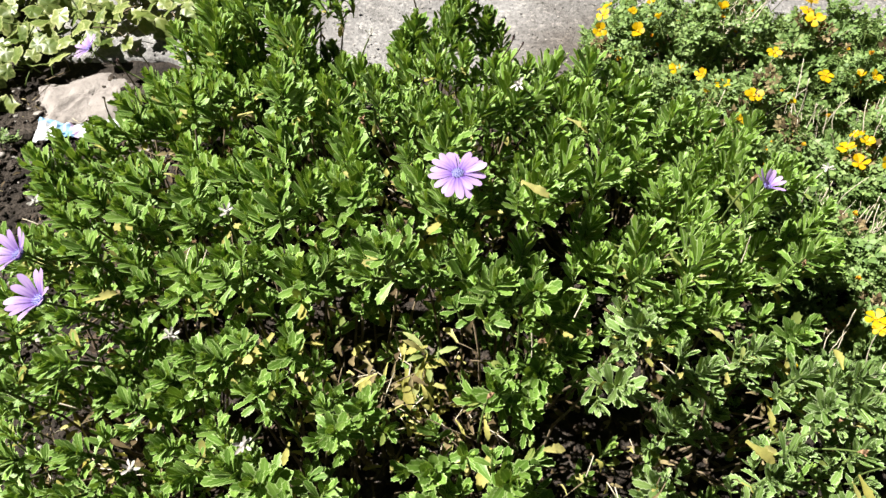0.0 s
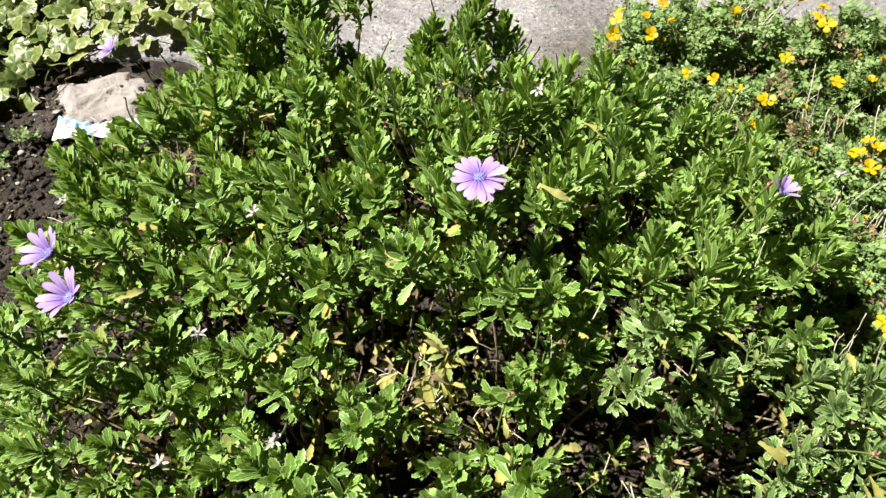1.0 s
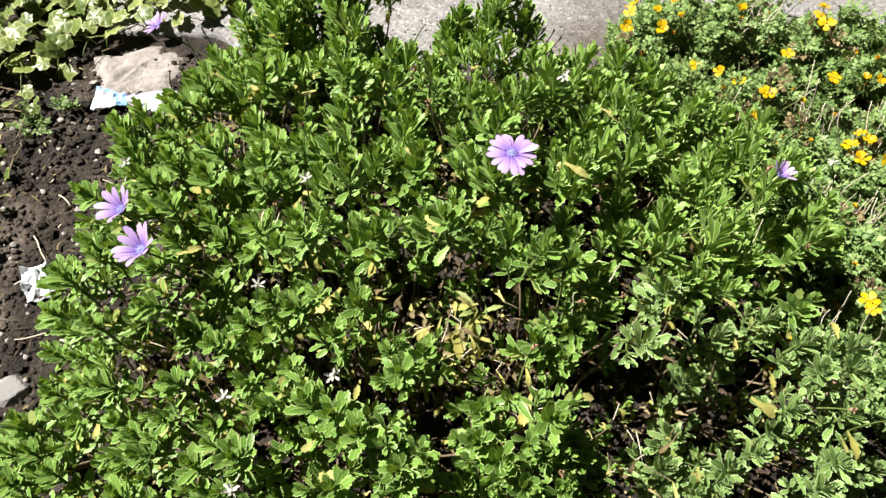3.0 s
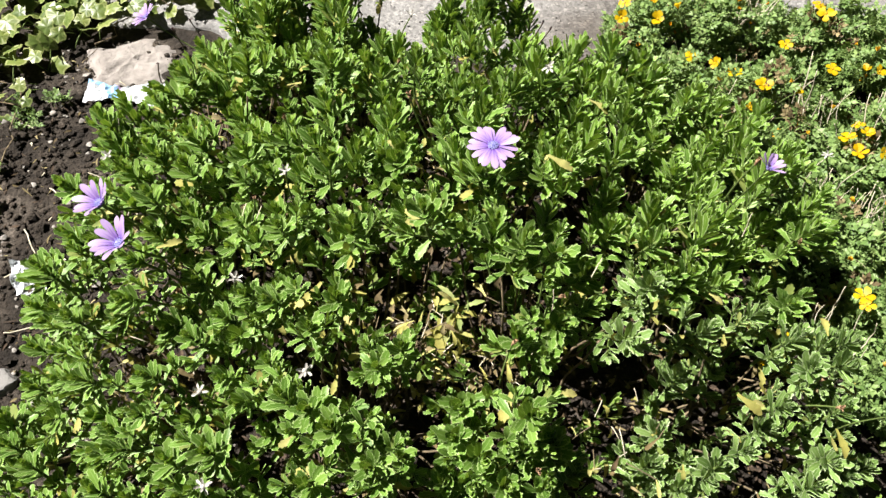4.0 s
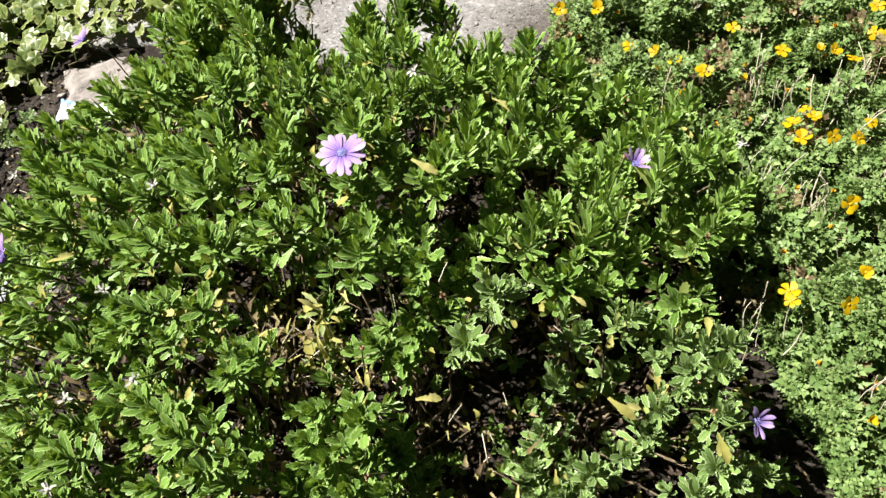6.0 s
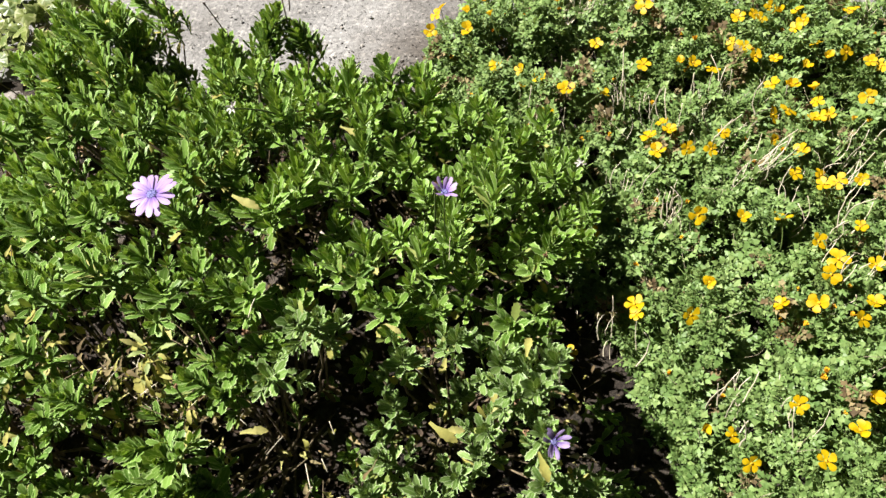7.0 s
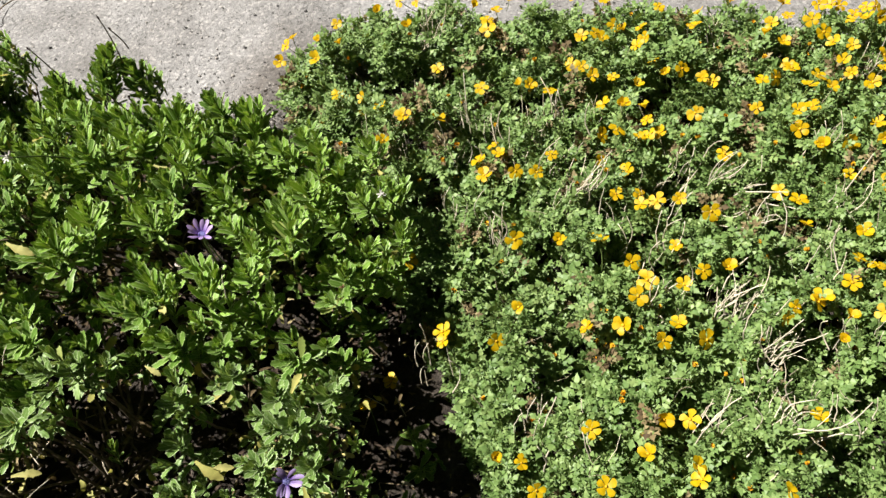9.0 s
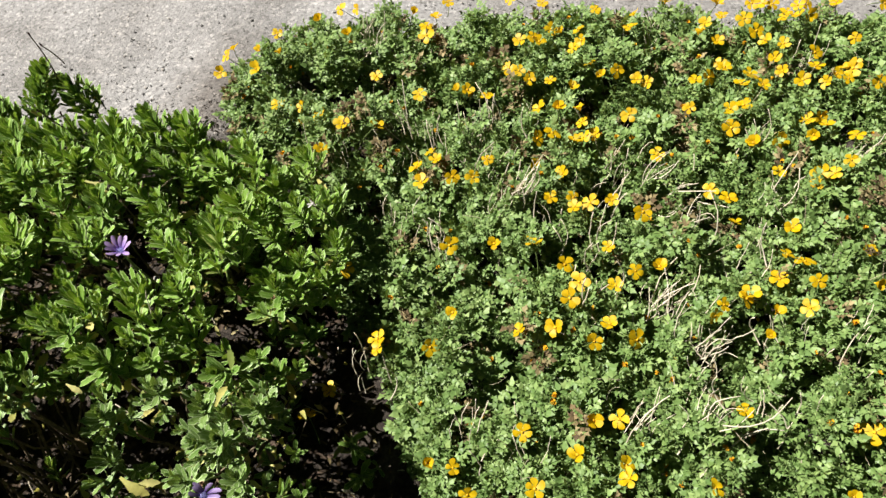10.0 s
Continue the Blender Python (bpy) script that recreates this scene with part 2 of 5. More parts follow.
def blade(length, width, profile, curl=0.5, fold=0.25, wave=0.0, r=rng):
    """A thin leaf or petal along +x with its midrib, from a list of (station, half width and, for a tooth, how far its point reaches ahead)."""
    s = np.array([q[0] for q in profile])
    ahead = [q[2] * length if len(q) > 2 else 0.0 for q in profile]
    w = np.array([q[1] for q in profile]) * width / 2
    ang = -curl * s ** 1.3 + 0.12
    ds = np.diff(s, prepend=0.0)
    cx, cz = np.cumsum(np.cos(ang) * ds) * length, np.cumsum(np.sin(ang) * ds) * length
    v, f = [], []
    side = r.normal(0, 0.12)
    for i in range(len(s)):
        y = side * s[i] ** 2 * length
        e = fold * w[i]
        wl, wr = wave * width * r.normal(), wave * width * r.normal()
        v += [(cx[i] + ahead[i], y - w[i], cz[i] + e + wl), (cx[i], y, cz[i]), (cx[i] + ahead[i], y + w[i], cz[i] + e + wr)]
    for i in range(len(s) - 1):
        for k in (0, 1):
            f.append((3 * i + k, 3 * i + 3 + k, 3 * i + 4 + k, 3 * i + 1 + k))
    return np.array(v), f


def rim_of(v):
    """Margin strength of a blade's points: 0 on the midrib, 1 at both edges."""
    return np.abs(np.arange(len(v)) % 3 - 1.0)


OBOVATE = [(0, 0.32), (0.22, 0.4), (0.42, 0.64), (0.54, 0.95, 0.045), (0.6, 0.74), (0.72, 1.0, 0.055), (0.78, 0.74), (0.88, 0.76, 0.05), (0.93, 0.44), (1.0, 0.1)]
BUDDING = [(0, 0.38), (0.35, 0.66), (0.6, 0.98, 0.03), (0.68, 0.82), (0.84, 0.84, 0.04), (0.92, 0.5), (1.0, 0.12)]
SPATULATE = [(0, 0.34), (0.25, 0.5), (0.46, 0.78), (0.62, 1.0, 0.04), (0.68, 0.82), (0.82, 0.92, 0.05), (0.9, 0.56), (1.0, 0.1)]
TOOTHED = [(0, 0.26), (0.24, 0.4), (0.46, 0.7), (0.6, 0.95), (0.65, 0.84), (0.79, 0.98), (0.85, 0.76), (0.93, 0.52), (1.0, 0.08)]
RUFFLED = [(0, 0.26), (0.22, 0.4), (0.4, 0.68), (0.54, 1.0), (0.59, 0.78), (0.74, 1.0), (0.79, 0.68), (0.9, 0.56), (1.0, 0.1)]
PLAIN = [(0, 0.2), (0.25, 0.5), (0.5, 0.9), (0.72, 1.0), (0.88, 0.75), (1.0, 0.15)]
RAY = [(0, 0.32), (0.25, 0.62), (0.55, 0.95), (0.75, 1.0), (0.9, 0.78), (0.97, 0.45), (1.0, 0.15)]

# ---- ground ----


def smooth01(a, b, x):
    t = np.clip((np.asarray(x, float) - a) / (b - a), 0, 1)
    return t * t * (3 - 2 * t)


def ground_z(x, y):
    """Height of the bed: it rises gently towards the ground cover."""
    z = -0.018 + 0.073 * float(smooth01(-0.8, 0.4, x)) * (1 - float(smooth01(2.2, 4.0, abs(y))))
    z += 0.05 * math.exp(-((x - 0.32) / 0.16) ** 2 - ((y - 1.12) / 0.16) ** 2)
    return z + 0.012 * noise.noise((x * 3.1, y * 3.1, 0.3)) + 0.006 * noise.noise((x * 11, y * 11, 2.0))


def graded(lo, hi, step, far):
    inner = np.arange(lo, hi + step / 2, step)
    out = far * np.geomspace(0.004, 1.0, 14)
    return np.concatenate([lo - out[::-1], inner, hi + out])


def build_ground():
    xs, ys = graded(-1.8, 2.4, 0.03, 300.0), graded(-0.6, 2.4, 0.03, 300.0)
    v = []
    for y in ys:
        for x in xs:
            near = -1.9 < x < 2.5 and -0.7 < y < 2.5
            rough = 0.012 * noise.noise((x * 30, y * 30, 5.0)) + 0.006 * noise.noise((x * 61, y * 61, 8.0)) if near else 0.0
            v.append((x, y, ground_z(x, y) + rough))
    n = len(xs)
    f = [(j * n + i, j * n + i + 1, (j + 1) * n + i + 1, (j + 1) * n + i) for j in range(len(ys) - 1) for i in range(n - 1)]
    ob = new("ground", mesh("ground", v, f, [SOIL]))
    tagged(ob, "dark crumbly garden soil with dusty paler patches", "soil", kind="structure")


def pavement_edge(x):
    e = 1.2 + 0.05 * noise.noise((x * 2.3, 1.7, 0)) + 0.03 * noise.noise((x * 9, 4.1, 0)) + 0.012 * noise.noise((x * 30, 2.1, 0))
    return e + 0.1 * float(smooth01(0.45, 0.65, -x)) - 0.1 * float(smooth01(0.0, 0.2, x)) + 0.2 * float(smooth01(0.35, 0.5, x)) + 0.3 * float(smooth01(0.8, 1.12, -x)) ** 2


def build_pavement():
    xs = np.concatenate([np.arange(-1.15, 2.6, 0.03), np.linspace(2.7, 14.0, 40)])
    rows = np.concatenate([[0.0, 0.0, 0.012], np.linspace(0.04, 1.0, 26) ** 1.15 * 2.4])
    v = []
    for j, d in enumerate(rows):
        for x in xs:
            y = pavement_edge(x) + d
            lift = -0.03 if j == 0 else (0.006 if j == 1 else 0.013)
            v.append((x, y, ground_z(x, y) + lift + 0.003 * noise.noise((x * 17, y * 17, 9))))
    n = len(xs)
    f = [(j * n + i, j * n + i + 1, (j + 1) * n + i + 1, (j + 1) * n + i) for j in range(len(rows) - 1) for i in range(n - 1)]
    ob = new("pavement", mesh("pavement", v, f, [CONCRETE]))
    tagged(ob, "weathered pale grey concrete path with a crumbling edge", "path", kind="structure")


build_ground()
build_pavement()


def worn_slab():
    """Flat worn slab, its rough rim sunk into the soil."""
    dust = matte("dusty_stone", [(0.3, (0.15, 0.134, 0.124)), (0.5, (0.3, 0.272, 0.254)), (0.72, (0.37, 0.34, 0.32))], 26, 0.95, ((420.0, 0.5, 0.001), (90.0, 0.9, 0.008)))
    n, rings = 56, 14
    v, f = [(0, 0, 0.012)], []
    for j in range(1, rings + 1):
        q = j / rings
        for k in range(n):
            t = 2 * math.pi * k / n
            rad = q * (1 + 0.4 * noise.noise((math.cos(t) * 1.6, math.sin(t) * 1.6, 3)) + 0.1 * noise.noise((math.cos(t) * 6, math.sin(t) * 6, 5)))
            x, y = 0.15 * rad * math.cos(t), 0.1 * rad * math.sin(t)
            v.append((x, y, 0.006 + 0.009 * noise.noise((x * 22, y * 22, 1)) + 0.006 * noise.noise((x * 70, y * 70, 4)) - (0.03 * (q - 0.6) / 0.4 if q > 0.6 else 0)))
    f = [(0, 1 + k, 1 + (k + 1) % n) for k in range(n)]
    for j in range(rings - 1):
        f += [(1 + j * n + k, 1 + (j + 1) * n + k, 1 + (j + 1) * n + (k + 1) % n, 1 + j * n + (k + 1) % n) for k in range(n)]
    ob = new("stone_slab", mesh("stone_slab", v, f, [dust]))
    ob.matrix_world = pose(-0.8, 1.185, ground_z(-0.8, 1.185) + 0.006, 0, 0, 8)
    tagged(ob, "pale dusty worn stone slab sunk in the soil", "stone slab")


worn_slab()

# ---- daisy bushes ----


def canopy(x, y):
    return 0.391 - 0.03 * x + 0.426 * y - 0.46 * x * x - 0.039 * x * y - 0.456 * y * y


def leaf_spec(k, count, r, upright=False):
    """Attachment, turn, lift, length and width of the k-th leaf of a tip, from its top down."""
    a = k / (count - 1)
    length = (0.012 + (0.026 if upright else 0.021) * min(1.0, a * 1.7)) * r.uniform(0.82, 1.18)
    lift = 87 - 48 * a if upright else 86 - 47 * a
    slim = r.uniform(0.27, 0.34) if upright else r.uniform(0.3, 0.39)
    return dict(down=0.001 + (0.068 if upright else 0.044) * a ** 1.15, turn=k * 2.39996 + r.normal(0, 0.2), lift=radians(lift + r.normal(0, 6)),
                length=length, width=length * slim, curl=r.uniform(-0.2, 0.5), young=a < (0.42 if upright else 0.28))


def leaf_pose(s):
    return Matrix.Translation((0, 0, -s["down"])) @ Matrix.Rotation(s["turn"], 4, "Z") @ Matrix.Rotation(-s["lift"], 4, "Y")


def add_tip(soup, m, count, r, upright):
    """One leafy tip with its stem."""
    v, f = tube(bend((0, 0, -0.075), (0, 0, 0), (0.003, 0.002, 0), 4), 0.0021, 0.0014, 4)
    soup.add(moved(v, m), f, 0)
    for k in range(count):
        s = leaf_spec(k, count, r, upright)
        shape = BUDDING if s["young"] else (SPATULATE if k % 3 == 0 else OBOVATE)
        v, f = blade(s["length"], s["width"], shape, s["curl"], r.uniform(0.1, 0.35), 0.007, r)
        tone = 4 if k > count - 4 and r.random() < 0.12 else (3 if k > count - 3 and r.random() < 0.08 else 1)
        soup.add(moved(v, m @ leaf_pose(s)), f, 2 if s["young"] else tone, rim_of(v))


def shoot_mesh(i, main=True, upright=False, leaf=None, full=0):
    """A shoot: a leading rosette, lower side tips and sparse leaves down the stem."""
    r = np.random.default_rng(100 + i)
    soup = Soup()
    soup.add(*tube(bend((0, 0, -0.105), (0, 0, 0), (0.004, 0.003, 0), 5), 0.0024, 0.0015, 5), 0)
    if main:
        add_tip(soup, Matrix.Identity(4), (31 if upright else 31) + i % 3 * 3 + full * 8, r, upright)
    n = 3 + i % 2 + full
    turn0 = r.uniform(0, 6.28)
    for k in range(n):
        a = turn0 + 2 * math.pi * (k + r.uniform(-0.2, 0.2)) / n
        d, drop = (r.uniform(0.02, 0.036), r.uniform(0.008, 0.05)) if upright else (r.uniform(0.026, 0.042), r.uniform(0.015, 0.05))
        t = r.uniform(0.1, 0.35) if upright else r.uniform(0.3, 0.7)
        m = axes((math.cos(a) * t, math.sin(a) * t, 1), r.uniform(0, 6.28), (d * math.cos(a), d * math.sin(a), -drop), r.uniform(0.62, 0.85))
        add_tip(soup, m, int(r.integers(15, 20)) if upright else int(r.integers(12, 17)), r, upright)
    for k in range(5):  # older leaves lower on the stem
        v, f = blade(r.uniform(0.028, 0.036), r.uniform(0.01, 0.013), OBOVATE, r.uniform(0.2, 0.9), 0.3, 0.03, r)
        m = Matrix.Translation((0, 0, -0.05 - 0.01 * k)) @ Matrix.Rotation(k * 2.4 + r.normal(0, 0.3), 4, "Z") @ Matrix.Rotation(r.uniform(-0.4, 0.3), 4, "Y")
        soup.add(moved(v, m), f, 3 if r.random() < 0.12 else 1, rim_of(v))
    return soup.mesh("shoot", [STALK, leaf or LEAF, YOUNG if leaf is None else leaf, OLD, PALE])


SHOOTS = [shoot_mesh(i) for i in range(12)]
TALL = [shoot_mesh(i, True, True) for i in range(40, 50)]
FULL = [shoot_mesh(i, True, True, full=3) for i in range(80, 84)]
DOWNY = [shoot_mesh(i, leaf=GREYLEAF) for i in range(60, 68)]
LIMY = [shoot_mesh(i, True, True, leaf=LIME) for i in range(90, 97)]
SIDES = [shoot_mesh(i, False) for i in range(20, 24)]
BARE = mesh("bare_shoot", *tube(bend((0, 0, -0.105), (0, 0, 0), (0.004, 0.003, 0), 5), 0.0022, 0.0014, 5), [STALK])
LEAVES = []
for i in range(10):
    r = np.random.default_rng(300 + i)
    v, f = blade(0.03, 0.03 * 0.41, OBOVATE if i % 3 else SPATULATE, -0.2 + 0.06 * i, r.uniform(0.1, 0.35), 0.007, r)
    LEAVES.append(mesh("leaf", v, f, [LEAF], rim=rim_of(v)))
TIPS = []
for i in range(4):
    r = np.random.default_rng(330 + i)
    v, f = blade(0.02, 0.02 * 0.41, BUDDING, -0.4 + 0.15 * i, 0.3, 0.007, r)
    TIPS.append(mesh("leaf", v, f, [YOUNG], rim=rim_of(v)))

# tips of the tall shoots: x, y, z
LEAD_FRONT = [
    (-.535, .332, .388), (-.465, .352, .409), (-.361, .302, .414), (-.401, .195, .411), (-.319, .259, .382), (-.196, .297, .483), (-.296, .146, .455),
    (-.188, .200, .459), (-.106, .127, .5), (-.109, .252, .47), (-.251, .424, .501), (.191, .285, .516), (.217, .354, .531), (.075, .194, .501),
    (.372, .305, .409), (.53, .211, .3), (.521, .311, .412), (.418, .393, .4), (.166, .36, .46), (-.009, .439, .488), (.075, .453, .446),
    (.216, .525, .41), (.417, .509, .367), (.276, .48, .436), (.48, .315, .391), (.377, .302, .413), (.234, .38, .487),
    (-.466, .124, .339), (.014, .136, .398), (.281, .172, .248), (.362, .199, .307)]
LEAD_BACK = [
    (-.396, .608, .347), (-.494, .798, .39), (-.42, .814, .353), (-.324, .812, .416), (-.248, .835, .44), (-.392, .966, .372), (-.15, .778, .44),
    (-.019, .755, .437), (.122, .776, .45), (.029, .532, .45), (-.105, .531, .52), (-.198, .532, .511), (.256, .734, .416), (.285, .899, .283),
    (.445, .767, .327), (.522, .692, .324), (.579, .583, .343), (.165, .825, .398), (-.609, .549, .379), (-.655, .735, .22), (-.66, .77, .18), (-.615, .79, .17), (-.6, .85, .15), (-.565, .92, .25), (-.534, .695, .345),
    (-.465, .478, .379), (-.638, .455, .316), (-.2, 1.128, .37), (.2, .97, .33)]
LEAD_FAR = [(-.42, 1.05, .37), (-.36, 1.08, .39), (-.3, 1.05, .41), (-.33, 1.13, .37), (-.46, 1.0, .36), (-.38, 1.0, .4), (-.28, .98, .4), (.06, 1.077, .39), (.088, 1.06, .36), (.03, 1.055, .365), (-.039, 1.012, .385), (-.062, 1.0, .36), (.33, .93, .3), (.38, .9, .3), (.25, .96, .31), (.3, .86, .34), (.42, .86, .29), (.16, .95, .35), (.1, .93, .37), (.22, .9, .35), (.37, .95, .26), (-.27, 1.1, .38), (.21, .955, .36), (.27, .96, .36), (.33, .955, .34), (.4, .86, .34), (.48, .865, .32), (.57, .755, .33), (.483, .735, .37), (.36, .91, .34), (.44, .9, .31), (.53, .81, .32)]
LEAD_EDGE = [(.57, .88, .30), (.53, .82, .32), (.61, .78, .30), (.57, .72, .33), (.64, .69, .30), (.59, .64, .33), (.62, .60, .31), (.56, .57, .36), (.55, .385, .34)]
LEAD_LOW = [(0.064, 0.313, 0.45), (0.015, 0.304, 0.42), (0.12, 0.324, 0.46), (0.101, 0.297, 0.43), (0.34, 0.362, 0.4), (0.484, 0.422, 0.37), (0.479, 0.369, 0.38), (0.556, 0.365, 0.38), (0.316, 0.322, 0.33), (0.452, 0.273, 0.35), (0.531, 0.274, 0.36), (0.409, 0.223, 0.3), (0.441, 0.253, 0.31), (0.294, 0.253, 0.27), (0.282, 0.204, 0.27), (0.316, 0.169, 0.28), (0.353, 0.181, 0.29), (0.503, 0.18, 0.29), (0.562, 0.2, 0.28), (0.613, 0.221, 0.25), (-0.005, 0.225, 0.42), (-0.012, 0.186, 0.42), (0.023, 0.159, 0.43), (0.068, 0.169, 0.45), (0.108, 0.18, 0.44), (-0.023, 0.14, 0.4), (0.051, 0.13, 0.42), (0.097, 0.132, 0.42), (0.142, 0.162, 0.38), (-0.074, 0.152, 0.44), (-0.104, 0.131, 0.44)]
# openings in the foliage: x, y, radius
GAPS_FRONT = [(0.17, 0.21, 0.055), (0.27, 0.21, 0.05), (0.33, 0.11, 0.05), (0.44, 0.22, 0.05), (-0.07, 0.32, 0.04), (0.0, 0.315, 0.062), (-0.44, 0.29, 0.055), (-0.37, 0.24, 0.03), (0, 0.285, 0.07), (0.04, 0.33, 0.045), (-0.05, 0.345, 0.045), (0.235, 0.255, 0.05), (0.18, 0.24, 0.045), (0.28, 0.26, 0.04), (0.22, 0.16, 0.04), (-0.5, 0.3, 0.045), (0.56, 0.27, 0.035), (-0.13, 0.13, 0.03)]
GAPS_BACK = [(0.484, 0.48, 0.04), (0.56, 0.44, 0.04), (-0.12, 0.36, 0.045), (0.36, 0.8, 0.03), (0.33, 0.63, 0.04), (-0.58, 0.62, 0.035), (-0.47, 0.56, 0.035), (-0.28, 0.68, 0.035), (0.62, 0.4, 0.03), (0.15, 0.72, 0.03), (-0.3, 0.52, 0.03), (0.11, 0.56, 0.03), (0.3, 0.4, 0.03), (0.353, 0.42, 0.028), (-0.43, 0.69, 0.035), (-0.066, 0.64, 0.032), (0.477, 0.59, 0.035), (0.56, 0.63, 0.03), (0.45, 0.535, 0.045), (0.53, 0.52, 0.05), (0.6, 0.5, 0.05), (0.47, 0.44, 0.04), (0.35, 0.8, 0.04), (0.3, 0.83, 0.03)]
GAPS = GAPS_FRONT + GAPS_BACK

# yellowed leaves that hang in the open: x, y, z, turn, length
YELLOWED = [(-.283, .774, .37, 200, .05), (-.201, .395, .385, 240, .058), (.062, .256, .385, 250, .058), (.319, .385, .435, 330, .03), (.506, .361, .375, 80, .045), (.374, .278, .35, 320, .055),
            (.17, .8, .36, 160, .045), (.205, .79, .355, 340, .05), (.1, .557, .49, 330, .05), (.52, .247, .318, 290, .05), (-.08, .39, .38, 210, .04), (.49, .165, .24, 300, .045), (-.037, .357, .37, 275, .06), (-.012, .369, .41, 190, .035),
            (.387, .265, .34, 20, .045), (.12, .26, .36, 15, .045), (-.43, .425, .4, 30, .045), (-.16, .25, .42, 260, .03)]


def outline(y):
    """Left and right limits of the foliage."""
    left = -0.67 + 0.16 * float(smooth01(0.8, 1.15, y)) + 0.02 * math.sin(y * 23) - 0.06 * (1 - float(smooth01(0.25, 0.36, y)))
    right = 0.6 + 0.03 * math.sin(y * 9 + 1) - 0.36 * float(smooth01(0.72, 1.1, y))
    return left, right


def scatter_shoots():
    r = np.random.default_rng(11)
    bare = [q[:3] for q in YELLOWED] + [(-.012, .32, .374), (0, .35, .42), (-.03, .33, .37)]
    placed = [np.array(p) for p in LEAD_FRONT + LEAD_BACK + LEAD_FAR + LEAD_EDGE + LEAD_LOW
              if not any((p[0] - q[0]) ** 2 + (p[1] - q[1]) ** 2 < (0.04 if q[0] < 0.45 else 0.018) ** 2 and p[2] > q[2] - 0.01 for q in bare)]
    lead = len(placed)
    for _ in range(9000):
        y = r.uniform(-0.05, 1.2)
        lo, hi = outline(y)
        x = r.uniform(lo, hi)
        if (y > 0.96 and x > -0.19) or (y > 1.0 and x > -0.27) or (y > 0.78 and x < -0.56):
            continue
        if y < 0.01 + 0.25 * x * x + 0.03 * math.sin(x * 13):
            continue
        if any((x - g[0]) ** 2 + (y - g[1]) ** 2 < g[2] ** 2 for g in GAPS):
            continue
        if any((x - q[0]) ** 2 + (y + 0.008 - q[1]) ** 2 < 0.045 ** 2 for q in bare):
            continue
        reach = (0.056 if 0.15 < x and y < 0.72 else 0.045) if y > 0.42 else (0.038 if x < -0.06 else (0.064 if x < 0.15 else 0.09))
        if noise.noise((x * 11, y * 11, 21.0)) > 0.33:
            continue
        if any((x - q[0]) ** 2 + (y - q[1]) ** 2 < reach ** 2 for q in placed):
            continue
        edge = min(x - lo, hi - x)
        z = canopy(x, y) - 0.02 + r.normal(0, 0.034) - 0.09 * max(0.0, 1 - edge / 0.07) + 0.1 * max(0, y - 1.0) / 0.15
        placed.append(np.array((x, y, max(z, 0.12))))
    low = []
    for _ in range(50):
        y = r.uniform(0.35, 1.05)
        lo, hi = outline(y)
        x = r.uniform(lo, hi)
        low.append(np.array((x, y, canopy(x, y) * r.uniform(0.55, 0.75))))
    for _ in range(45):  # dense foot of the clump by the path
        x, y = r.uniform(-0.47, -0.2), r.uniform(0.95, 1.18)
        low.append(np.array((x, y, r.uniform(0.2, 0.34))))
    return placed, lead, low


ALL, LEAD, LOW = scatter_shoots()
front = thing("daisy_bush", (0.0, 0.35, ground_z(0, 0.35)), "broad green daisy bush with toothed leaves and few lilac flowers", "bush", "daisy bushes")
back = thing("daisy_bush", (-0.1, 0.8, ground_z(-0.1, 0.8)), "leafy green daisy bush spreading to the concrete path", "bush", "daisy bushes")
CROWNS = [(-.42, .3), (-.15, .3), (.12, .35), (.38, .35), (-.48, .72), (-.22, .84), (.05, .8), (.34, .72)]


def owner(p):
    return front if p[1] < 0.53 + 0.05 * math.sin(p[0] * 7) else back


def local(parent, m):
    return Matrix.Translation(-parent.location) @ m


